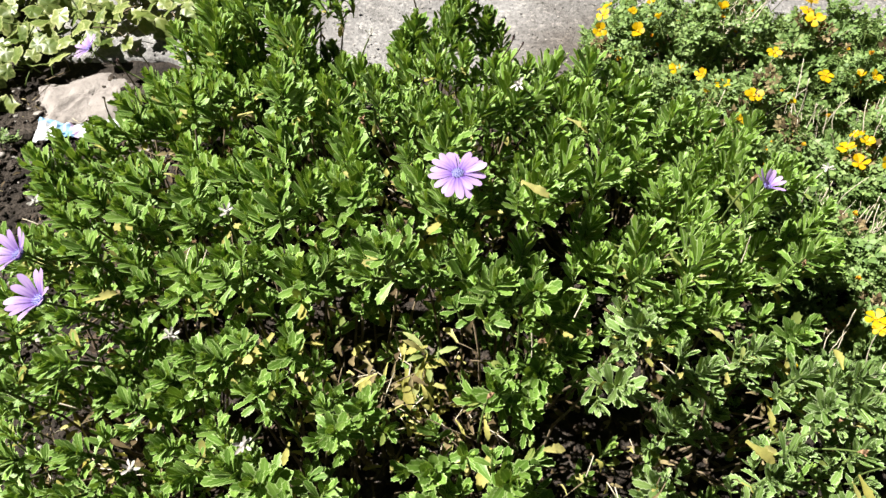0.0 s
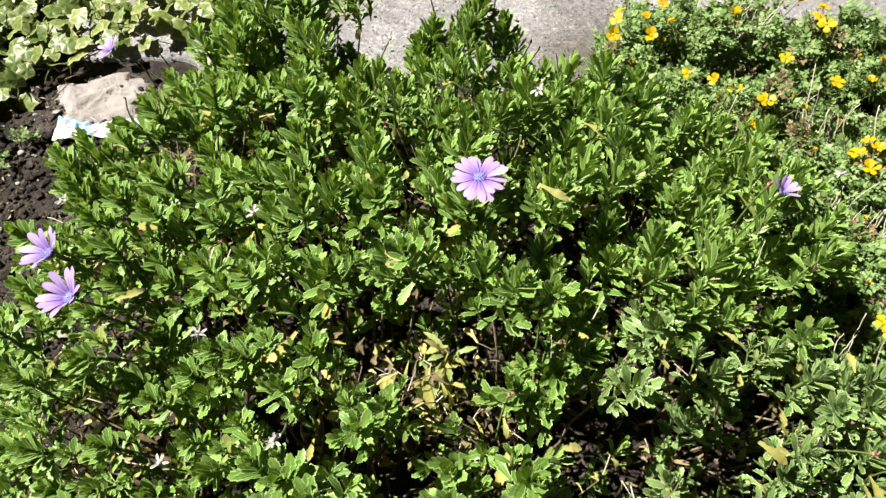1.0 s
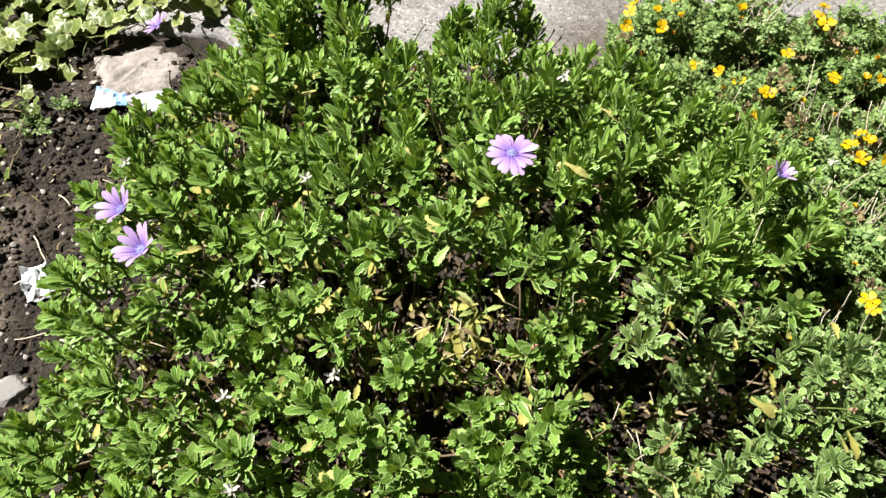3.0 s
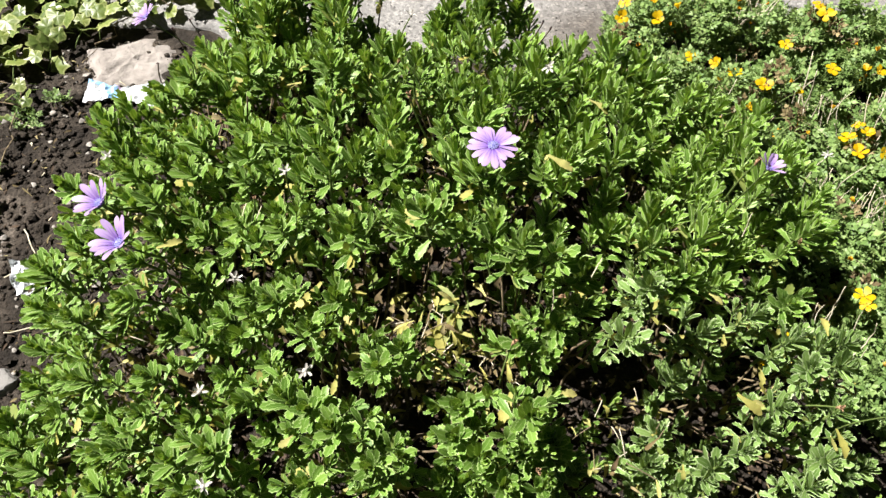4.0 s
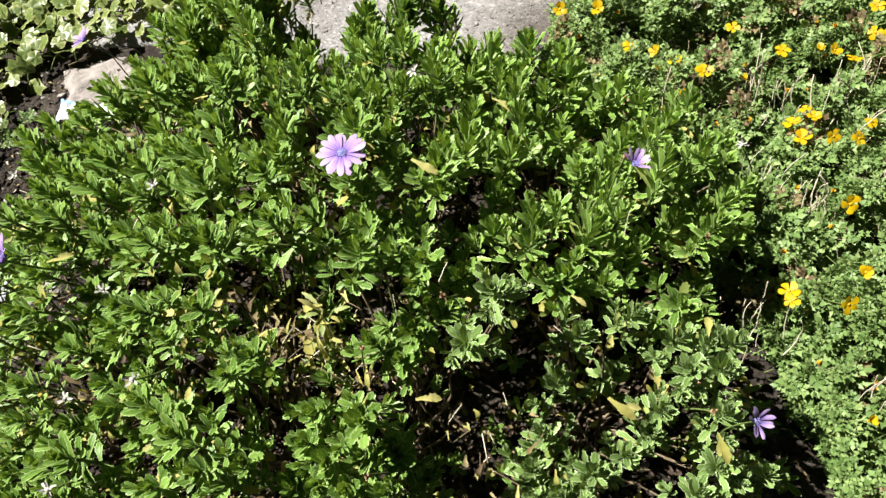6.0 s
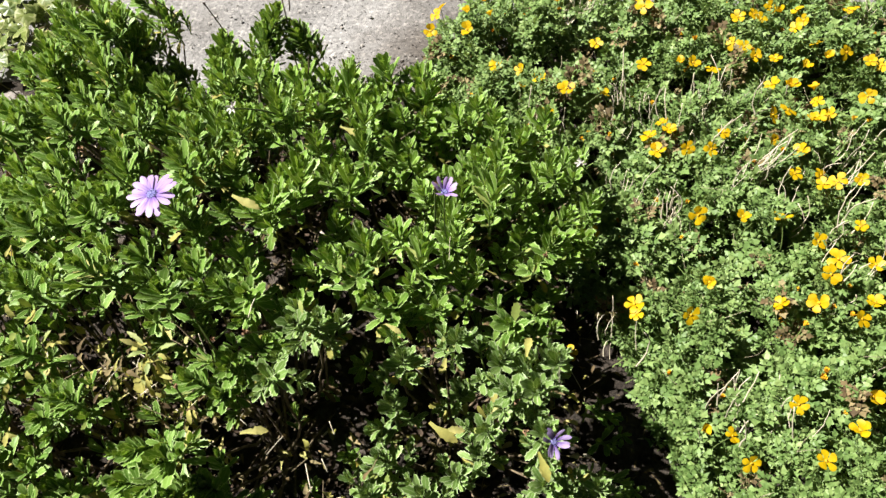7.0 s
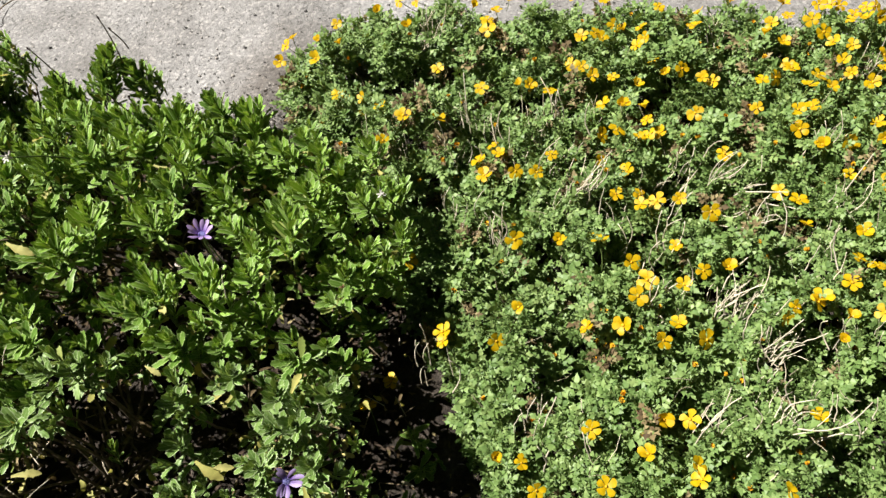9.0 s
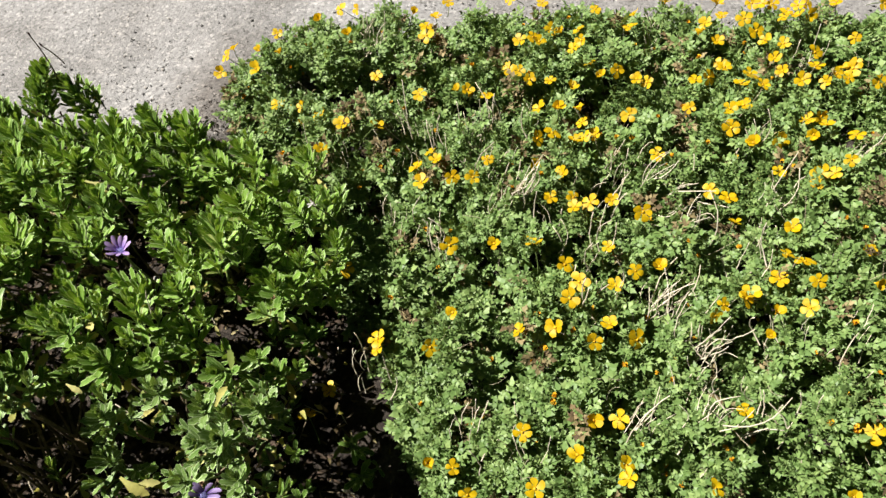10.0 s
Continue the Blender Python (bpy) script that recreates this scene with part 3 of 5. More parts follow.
def grow():
    r = np.random.default_rng(23)
    twigs = {front.name: Soup(), back.name: Soup()}
    nearest = sorted(range(LEAD), key=lambda i: (ALL[i][0] - 0.05) ** 2 + (ALL[i][1] - 0.2) ** 2)
    single = set([i for i in nearest if owner(ALL[i]) is front][:14] + [i for i in nearest if owner(ALL[i]) is back][:8])
    main = {front.name: 0, back.name: 0}
    for i, p in enumerate(ALL + LOW):
        own = owner(p)
        x, y, z = p
        e = 0.02
        slope = Vector((canopy(x - e, y) - canopy(x + e, y), canopy(x, y - e) - canopy(x, y + e), 0)) / (2 * e)
        lean = Vector((0, 0, 1)) + slope * (0.5 if x < 0.25 else 0.15) + Vector((r.normal(0, 0.17), r.normal(0, 0.17) - 0.04, 0))
        m = axes(lean, r.uniform(0, 6.28), p, r.uniform(0.85, 1.2) * (1.12 if x > 0.1 and y > 0.4 else 1.0))
        if i in single:
            ob = part("shoot", SIDES[i % 4], own, local(own, m))
            count = 28
            for k in range(count):
                s = leaf_spec(k, count, r)
                me = (TIPS if s["young"] else LEAVES)[int(r.integers(0, 4 if s["young"] else 10))]
                size = s["length"] / (0.02 if s["young"] else 0.03)
                part("leaf", me, ob, leaf_pose(s) @ Matrix.Scale(size, 4))
        else:
            kinds = TALL if y > 0.55 + r.normal(0, 0.1) and (x < 0.05 or r.random() < 0.8) else (DOWNY if x > 0.12 + r.normal(0, 0.06) and y < 0.42 else SHOOTS)
            if x > 0.12 + r.normal(0, 0.04) and y > 0.48 and r.random() < 0.88:
                kinds = LIMY
            if y > 0.98 and x > -0.1:
                kinds = FULL
            part("shoot", kinds[int(r.integers(0, len(kinds)))], own, local(own, m))
        foot = m @ Vector((0, 0, -0.1))
        c = min(CROWNS, key=lambda q: (q[0] - x) ** 2 + (q[1] - y) ** 2)
        bx, by = c[0] + r.normal(0, 0.04), c[1] + r.normal(0, 0.04)
        a = Vector((bx, by, ground_z(bx, by) - 0.01))
        d = (foot - a)
        pts = bend(a, foot, (d.x * 0.18, d.y * 0.18, -0.18 * d.z), 8, 0.004, r)
        v, f = tube(pts, r.uniform(0.0022, 0.0036), 0.0016, 5)
        off = np.array(own.location)
        if i % 9 == 0 and main[own.name] < 40:
            main[own.name] += 1
            part("branch", mesh("branch", v - off, f, [TWIG]), own)
        else:
            twigs[own.name].add(v - off, f, 5)
        if r.random() < 0.75:  # dry leaves hanging on the lower twig
            for _ in range(int(r.integers(1, 4))):
                t = pts[int(r.integers(3, 8))]
                v, f = blade(r.uniform(0.02, 0.035), 0.01, TOOTHED, r.uniform(0.4, 1.6), 0.5, 0.08, r)
                mm = Matrix.Translation(Vector(t)) @ Matrix.Rotation(r.uniform(0, 6.28), 4, "Z") @ Matrix.Rotation(r.uniform(-0.3, 1.3), 4, "Y")
                twigs[own.name].add(moved(v, mm) - off, f, 6 if r.random() < 0.6 else 3)
    for _ in range(190):  # weak leafy tips below the canopy
        y = r.uniform(0.02, 1.12)
        lo, hi = outline(y)
        x = r.uniform(lo + 0.02, hi - 0.02)
        if y < 0.03 + 0.25 * x * x or (y > 0.96 and x > -0.19) or any((x - g[0]) ** 2 + (y - g[1]) ** 2 < (g[2] * 0.8) ** 2 for g in GAPS if g[0] < 0.1):
            continue
        own = owner((x, y, 0))
        z = canopy(x, y) * (r.uniform(0.22, 0.42) if x > 0.05 and y < 0.62 else r.uniform(0.4, 0.68))
        m = axes((r.normal(0, 0.4), r.normal(0, 0.4), 1), r.uniform(0, 6.28), Vector((x, y, z)) - own.location, r.uniform(0.8, 1.15))
        add_tip(twigs[own.name], m, 16, r, True)
    for _ in range(16):  # low weak tips along the shaded side of the bush
        x, y = r.uniform(0.52, 0.68), r.uniform(0.16, 0.4)
        m = axes((r.normal(0.3, 0.4), r.normal(-0.1, 0.4), 1), r.uniform(0, 6.28), Vector((x, y, ground_z(x, y) + r.uniform(0.05, 0.13))) - front.location, r.uniform(0.7, 1.1))
        add_tip(twigs[front.name], m, 14, r, True)
    for gx, gy, gr in GAPS:  # withered leaves and broken twigs in the openings
        own = owner((gx, gy, 0))
        off = np.array(own.location)
        for _ in range(int((720 if gx < 0.1 else 150) * gr)):
            t, q = r.uniform(0, 6.28), gr * 1.2 * math.sqrt(r.random())
            x, y = gx + q * math.cos(t), gy + q * math.sin(t)
            z = canopy(x, y) - r.uniform(0.05, 0.24)
            mm = Matrix.Translation((x, y, z)) @ Matrix.Rotation(r.uniform(0, 6.28), 4, "Z") @ Matrix.Rotation(r.uniform(-0.5, 1.2), 4, "Y")
            v, f = blade(r.uniform(0.012, 0.032), r.uniform(0.004, 0.01), TOOTHED, r.uniform(0.2, 1.8), 0.5, 0.08, r)
            twigs[own.name].add(moved(v, mm) - off, f, 3 if r.random() < 0.4 else 6)
            if r.random() < 0.4:
                e = (r.normal(0, 0.02), r.normal(0, 0.02), r.normal(0, 0.012))
                v, f = tube(bend((0, 0, 0), e, (0, 0, 0.003), 4), 0.0009, 0.0006, 4)
                twigs[own.name].add(v + np.array((x, y, z)) - off, f, 7 if r.random() < 0.4 else 5)
    for k in range(16):  # bleached dead leaves caught between two shoots
        x, y, z = r.normal(0.545, 0.022), r.normal(0.305, 0.022), r.uniform(0.27, 0.34)
        mm = Matrix.Translation((x, y, z)) @ Matrix.Rotation(r.uniform(0, 6.28), 4, "Z") @ Matrix.Rotation(r.uniform(-0.4, 1.0), 4, "Y")
        v, f = blade(r.uniform(0.02, 0.038), r.uniform(0.007, 0.012), TOOTHED, r.uniform(0.2, 1.4), 0.5, 0.08, r)
        twigs[front.name].add(moved(v, mm) - np.array(front.location), f, 6 if k % 3 else 3)
    for own in (front, back):
        part("undergrowth", twigs[own.name].mesh("undergrowth", [STALK, LEAF, YOUNG, OLD, PALE, TWIG, DEAD, STRAW]), own, label="tangle of woody twigs with withered leaves", kind="stuff")


grow()


for i, (x, y, z, turn, size) in enumerate(YELLOWED):
    r = np.random.default_rng(500 + i)
    me = mesh("yellowed_leaf", *blade(size * 0.85, size * 0.28, RUFFLED, 0.6, 0.45, 0.05, r), [OLD])
    own = owner((x, y, z))
    part("yellowed_leaf", me, own, local(own, pose(x, y, z + 0.02) @ Matrix.Rotation(radians(turn), 4, "Z") @ Matrix.Rotation(radians(12), 4, "Y")), label="pale yellow withered leaf")

# a shoot that hangs over with long pale leaves
NARROW = [(0, 0.14), (0.28, 0.3), (0.5, 0.7), (0.57, 0.6), (0.72, 0.95), (0.79, 0.66), (0.9, 0.5), (1.0, 0.06)]
drooping = part("drooping_shoot", BARE, front, local(front, axes((0.0, -0.5, 0.5), 0, (0.0, 0.352, 0.43), 0.8)), label="hanging shoot with long pale leaves")
for i in range(14):
    r = np.random.default_rng(560 + i)
    hang = i < 7
    a = radians(232 + 13 * i + r.normal(0, 7)) if hang else radians(130 + 40 * (i - 7) + r.normal(0, 12))
    me = mesh("leaf", *blade(r.uniform(0.045, 0.072) if hang else r.uniform(0.026, 0.042), 0.009, NARROW, r.uniform(0.2, 1.1), 0.4, 0.04, r), [DROOP if i % 4 else OLD])
    place = local(front, pose(-0.012, 0.362, 0.425 - 0.003 * (i % 7)) @ Matrix.Rotation(a, 4, "Z") @ Matrix.Rotation(radians(r.uniform(38, 75) if hang else r.uniform(-50, 30)), 4, "Y"))
    part("leaf", me, drooping, drooping.matrix_basis.inverted() @ place)

# bleached twig ends that stick out: x, y, z, heading, rise, length
for i, (x, y, z, turn, rise, size) in enumerate([(.15, .375, .5, 60, 40, .035), (.1, .33, .49, 100, 60, .04), (.36, .13, .3, 330, 10, .06), (.3, .15, .28, 10, 15, .05),
                                                  (-.17, .37, .4, 300, 20, .04), (.06, .24, .38, 5, 25, .04), (.4, .5, .42, 80, 60, .05), (-.02, .3, .36, 150, 15, .05), (.55, .33, .38, 100, 70, .04)]):
    r = np.random.default_rng(600 + i)
    a, e = radians(turn), radians(rise)
    end = np.array((math.cos(a) * math.cos(e), math.sin(a) * math.cos(e), math.sin(e))) * size
    me = mesh("dry_twig", *tube(bend((0, 0, 0), end * 0.8, (0, 0, 0.004), 6, 0.0004, r), 0.0008, 0.0004, 5), [STRAW])
    own = owner((x, y, z))
    part("dry_twig", me, own, local(own, pose(x, y, z)), label="thin bleached twig end")

# ---- lilac flowers ----


def head_mesh(size):
    soup = Soup()
    n, rings = 14, [(0.0, 0.3), (0.5, 0.26), (0.85, 0.12), (1.0, -0.1), (0.75, -0.5), (0.3, -0.9)]
    v, f = [], []
    for q, h in rings:
        for k in range(n):
            t = 2 * math.pi * k / n
            v.append((q * size * math.cos(t) + (1e-5 if q == 0 else 0), q * size * math.sin(t), h * size))
    for j in range(len(rings) - 1):
        for k in range(n):
            f.append((j * n + k, (j + 1) * n + k, (j + 1) * n + (k + 1) % n, j * n + (k + 1) % n))
    soup.add(v, f, [0 if j < 3 else 1 for j in range(len(rings) - 1) for _ in range(n)])
    for k in range(26):  # single florets
        q, t = math.sqrt((k + 0.5) / 26) * size * 0.95, k * 2.4
        c = np.array((q * math.cos(t), q * math.sin(t), size * (0.3 - 0.2 * q / size)))
        soup.add(*tube([c, c + (0.0004 * math.cos(t), 0.0004 * math.sin(t), size * 0.28)], size * 0.1, size * 0.07, 4), 0)
    return soup.mesh("disc", [BLUE, STALK])


DISC = head_mesh(0.0075)


def lilac_flower(place, facing, size, count, open_deg, mat_petal, stalk_to, label):
    own = owner(place)
    m = axes(facing, 0.3, place, size / 0.03)
    head = part("flower", DISC, own, local(own, m), label)
    r = np.random.default_rng(int(abs(place[0] * 1000)))
    pm = [mesh("petal", *blade(0.03, 0.0096, RAY, 0.22 + 0.12 * k, -0.3 + 0.2 * k, 0.012, r), [mat_petal]) for k in range(3)]
    for k in range(count):
        up = radians(open_deg + r.normal(0, 6))
        pz = Matrix.Rotation(2 * math.pi * k / count + r.normal(0, 0.06), 4, "Z") @ Matrix.Translation((0.0042, 0, -0.001 * (k % 2))) @ Matrix.Rotation(-up, 4, "Y")
        part("petal", pm[k % 3], head, pz @ Matrix.Scale(r.uniform(0.88, 1.06), 4))
    low = m.inverted() @ Vector(stalk_to)
    v, f = tube(bend((0, 0, -0.004), low, (0, 0, -0.3 * low.length), 9), 0.0014, 0.0018, 6)
    part("stalk", mesh("stalk", v, f, [STALK]), head, label="slender green flower stalk")


def stem_foot(x, y, dx=0.01, dy=0.03):
    return (x + dx, y + dy, canopy(x + dx, y + dy) - 0.07)


lilac_flower((.018, .522, .567), (-.05, -.02, 1), .03, 18, 5, LILAC, stem_foot(.02, .54), "open lilac daisy with a blue centre")
lilac_flower((-.456, .4, .473), (-.4, -.05, .9), .033, 12, 38, LILAC, stem_foot(-.44, .42), "lilac daisy tilted to the sun")
lilac_flower((-.498, .46, .473), (-.42, -.05, .9), .032, 11, 38, LILAC, stem_foot(-.48, .47), "lilac daisy tilted to the sun")
lilac_flower((-.617, .986, .315), (-.5, .1, .8), .026, 15, 26, LILAC, (-.5, .97, .24), "lilac daisy leaning over the path")
lilac_flower((.399, .544, .528), (.2, .1, .95), .021, 10, 44, LILAC, stem_foot(.39, .55), "small half-closed lilac daisy")
lilac_flower((.531, .231, .452), (.4, -.3, .75), .019, 10, 30, PURPLE, (.535, .245, .3), "half-closed purple daisy")


def dried_head(i, size, kind):
    """Spent flower on its stalk, origin at the head."""
    r = np.random.default_rng(700 + i)
    soup = Soup()
    if kind == "white":
        for k in range(7):
            v, f = blade(size, size * 0.3, RAY, r.uniform(-0.4, 0.9), 0.5, 0.05, r)
            soup.add(moved(v, Matrix.Rotation(k * 0.9 + r.normal(0, 0.2), 4, "Z") @ Matrix.Rotation(-r.uniform(0.0, 0.9), 4, "Y")), f, 0)
    else:
        for k in range(16):
            v, f = blade(size * r.uniform(0.6, 1.0), size * 0.25, RAY, r.uniform(-1.5, 0.2), 0.5, 0.05, r)
            soup.add(moved(v, Matrix.Rotation(k * 2.4, 4, "Z") @ Matrix.Rotation(-r.uniform(0.5, 1.4), 4, "Y")), f, 0)
    n = 7
    v, f = tube([(0, 0, -size * 0.7), (0, 0, -size * 0.45), (0, 0, 0), (0, 0, size * 0.25)], size * 0.12, size * 0.3, n)
    soup.add(v, f, 1)
    soup.add(*tube(bend((0, 0, -size * 0.5), (r.normal(0, 0.01), r.normal(0, 0.01), -0.1), (0.006, 0, 0), 6), 0.0012, 0.0015, 5), 2)
    return soup.mesh("spent_flower", [{"white": WHITE, "brown": BROWN, "dark": DARKBUD}[kind], {"white": WHITE, "brown": BROWN, "dark": DARKBUD}[kind], PURSTALK if kind == "dark" else STALK])


SPENT = {k: [dried_head(i + 10 * j, s, k) for i in range(3)] for j, (k, s) in enumerate((("white", 0.011), ("brown", 0.01), ("dark", 0.007)))}
HEADS = [("white", [(-.107, .885, .45), (.097, .673, .56), (-.252, .502, .51), (-.3, .359, .47), (-.325, .223, .43), (-.184, .217, .54), (-.29, .107, .46), (.612, .713, .36), (-.538, .577, .42)]),
         ("brown", [(-.117, .726, .5), (-.093, .592, .57), (-.28, .636, .46), (-.297, .485, .47), (-.387, .366, .41), (.086, .37, .52), (.11, .345, .5), (.16, .346, .52), (.386, .556, .525),
                    (.056, .297, .46), (.082, .143, .46), (.5, .26, .39), (.49, .3, .385), (.55, .56, .32)]),
         ("dark", [(.121, .912, .43), (.14, .93, .4), (-.56, .96, .31), (-.54, 1.0, .3), (-.6, .93, .25), (-.05, 1.02, .45), (.07, 1.085, .455), (.085, 1.075, .435), (-.2, 1.1, .42), (-.19, 1.12, .41)])]
n_head = 0
for kind, spots in HEADS:
    for p in spots:
        own = owner(p)
        n_head += 1
        m = axes((0.3 * math.sin(n_head * 2.1), 0.3 * math.cos(n_head * 1.7) - 0.15, 1), n_head, p)
        part("spent_flower", SPENT[kind][n_head % 3], own, local(own, m), {"white": "shrivelled white flower head", "brown": "dry brown seed head", "dark": "dark closed bud on a thin stalk"}[kind])

# ---- ground cover with yellow flowers ----
mat_thing = thing("ground_cover", (1.1, 0.7, ground_z(1.1, 0.7)), "low green ground cover with many yellow five-petalled flowers", "ground cover")


def mat_limits(y):
    left = 0.73 + 0.05 * (1 - float(smooth01(0.2, 0.42, y))) - 0.15 * float(smooth01(0.4, 0.75, y)) - 0.24 * float(smooth01(0.8, 1.15, y)) + 0.1 * float(smooth01(1.26, 1.38, y))
    return left + 0.02 * noise.noise((y * 14, 3, 0)), 2.08 + 0.12 * noise.noise((y * 5, 7, 0)) - 0.5 * max(0.0, 0.2 - y)


def mat_back(x):
    return 1.43 - 0.13 * max(0.0, x - 0.55) - 0.45 * max(0.0, 0.45 - x) + 0.025 * noise.noise((x * 8, 8, 1))


# hollows in the mat: x, y, radius
HOLLOWS = [(0.9, 0.66, 0.045), (1.19, 0.6, 0.04), (1.27, 0.46, 0.05), (0.92, 0.48, 0.028), (1.12, 0.39, 0.038), (0.64, 0.96, 0.04), (0.73, 1.05, 0.04), (0.88, 1.05, 0.04), (1.63, 0.93, 0.04), (1.58, 1.01, 0.035), (1.42, 0.92, 0.025), (1.12, 0.8, 0.032), (1.16, 0.73, 0.036), (1.39, 0.41, 0.028), (1.49, 0.44, 0.032), (1.06, 0.37, 0.026), (0.49, 1.2, 0.045), (1.31, 0.76, 0.034), (0.96, 1.02, 0.026), (1.01, 0.44, 0.026)]


def mat_top(x, y):
    lo, hi = mat_limits(y)
    rise = float(smooth01(0.0, 0.12, x - lo)) * float(smooth01(0.0, 0.09, mat_back(x) - y))
    h = 0.197 + 0.038 * noise.noise((x * 7, y * 7, 4.0)) + 0.018 * noise.noise((x * 22, y * 22, 6.0))
    d = noise.voronoi((x * 13, y * 13, 0.5))[0]
    h -= 0.1 * (1 - float(smooth01(0.0, 0.36, d[1] - d[0])))
    dip = noise.noise((x * 6.5, y * 6.5, 12.0))
    h -= 0.1 * float(smooth01(0.25, 0.5, dip))
    for hx, hy, hr in HOLLOWS:
        h -= 0.11 * max(0.0, 1 - ((x - hx) ** 2 + (y - hy) ** 2) / (1.5 * hr) ** 2)
    h = max(h, 0.06)
    return ground_z(x, y) + 0.02 + (h - 0.075) * (0.35 + 0.65 * rise)


def sprig(i):
    r = np.random.default_rng(900 + i)
    soup = Soup()
    soup.add(*tube([(0, 0, -0.05), (0.002, 0, -0.02), (0, 0, 0)], 0.0009, 0.0006, 3), 1)
    for k in range(7):
        lift, turn, size = radians(r.uniform(5, 65)), k * 2.4 + r.normal(0, 0.3), r.uniform(0.016, 0.027)
        m = Matrix.Translation((0, 0, -0.003 * k)) @ Matrix.Rotation(turn, 4, "Z") @ Matrix.Rotation(-lift, 4, "Y")
        for s, a in ((0.35, 0.95), (0.35, -0.95), (0.68, 0.8), (0.68, -0.8), (0.85, 0.0)):
            q = size * (0.5 if a else 0.6) * r.uniform(0.8, 1.2)
            c, sn = math.cos(a), math.sin(a)
            shape = np.array([(0, 0), (0.3, 0.18), (0.62, 0.4), (0.72, 0.2), (1.06, 0.07), (0.72, -0.2), (0.6, -0.38), (0.3, -0.18)])
            x, y = shape[:, 0] * q, shape[:, 1] * q
            z = np.abs(shape[:, 1]) * q * 0.5 - 0.25 * shape[:, 0] ** 2 * q + r.normal(0, 0.0006, 8)
            v = np.stack([s * size + x * c - y * sn, x * sn + y * c, z - 0.3 * s * s * size * 0.4], 1)
            soup.add(moved(v, m), [(0, 1, 3, 5, 7), (1, 2, 3), (3, 4, 5), (5, 6, 7)], 0)
    return np.concatenate(soup.v), soup.f, soup.m


SPRIGS = [sprig(i) for i in range(8)]


def build_mat_foliage():
    r = np.random.default_rng(31)
    step = 0.0195
    soup = {False: Soup(), True: Soup()}
    for iy in range(int((1.46 + 0.05) / step)):
        y0 = -0.05 + iy * step
        lo, hi = mat_limits(y0)
        for ix in range(int((hi - lo) / step)):
            x, y = lo + ix * step + r.normal(0, 0.006), y0 + r.normal(0, 0.006)
            if y > mat_back(x) or y < 0.02 + 0.06 * noise.noise((x * 6, 2, 5)):
                continue
            if (y < 0.2 or x > 1.62 + 0.3 * (y - 0.3)) and r.random() < 0.7:
                continue
            top = mat_top(x, y)
            dry = noise.noise((x * 9, y * 9, 33.0)) > 0.22
            for layer in range(2 if r.random() < 0.25 else 1):
                z = top + r.normal(0, 0.012) - layer * r.uniform(0.03, 0.05)
                v, f, m = SPRIGS[int(r.integers(0, 8))]
                lean = (r.normal(0, 0.5), r.normal(0, 0.5), 1)
                mm = axes(lean, r.uniform(0, 6.28), (x, y, z), r.uniform(0.85, 1.25))
                if r.random() < (0.17 if dry else 0.04):
                    m = [2 if q == 0 else q for q in m]
                soup[x > 1.25].add(moved(v, mm) - np.array(mat_thing.location), f, m)
    for s in soup.values():
        part("foliage", s.mesh("foliage", [FINE, STALK, DEAD], smooth=False), mat_thing, label="dense small divided green leaves", kind="stuff")


build_mat_foliage()

FLOWERS_FAR = [(0.6, 1.35), (0.64, 1.34), (0.85, 1.33), (0.55, 1.32), (0.77, 1.31), (0.99, 1.31), (1.06, 1.31), (0.82, 1.29), (0.46, 1.28), (0.62, 1.27), (0.8, 1.26), (1.17, 1.26), (1.32, 1.26), (0.36, 1.25), (1.43, 1.25), (0.42, 1.24), (1.25, 1.24), (1.5, 1.24), (1.52, 1.23), (1.54, 1.23), (0.35, 1.22), (0.47, 1.22), (0.8, 1.22), (1.61, 1.22), (1.59, 1.22), (1.67, 1.22), (1.07, 1.22), (1.13, 1.22), (1.24, 1.21), (1.43, 1.21), (1.09, 1.21), (1.56, 1.2), (1.76, 1.2), (1, 1.2), (1.39, 1.19), (0.34, 1.18), (0.42, 1.18), (1.04, 1.18), (1.13, 1.18), (1.49, 1.16), (1.37, 1.16), (1.11, 1.16), (1.41, 1.15), (1.5, 1.13), (0.69, 1.12)]
FLOWERS_BACK = [(1.68, 1.12), (1.53, 1.11), (0.97, 1.11), (1.14, 1.11), (0.99, 1.1), (1.59, 1.09), (1.01, 1.08), (1.19, 1.08), (1.4, 1.08), (0.48, 1.07), (0.86, 1.07), (0.78, 1.06), (0.53, 1.06), (1.4, 1.06), (0.88, 1.06), (1.58, 1.05), (1.37, 1.05), (0.92, 1.05), (0.57, 1.04), (1.22, 1.04), (1.34, 1.04), (1.51, 1.04), (1.63, 1.04), (1.65, 1.04), (1.09, 1.03), (0.53, 1.02), (1.54, 1.01), (0.62, 1), (0.69, 0.99), (1.68, 0.99), (1.02, 0.99), (1.06, 0.99), (1.1, 0.98), (1.42, 0.97), (1.31, 0.96), (1.39, 0.96), (1.1, 0.95), (1.19, 0.95), (0.58, 0.94), (1.04, 0.93), (1.01, 0.92), (1.1, 0.92), (0.8, 0.91), (1.38, 0.91), (1.08, 0.91)]
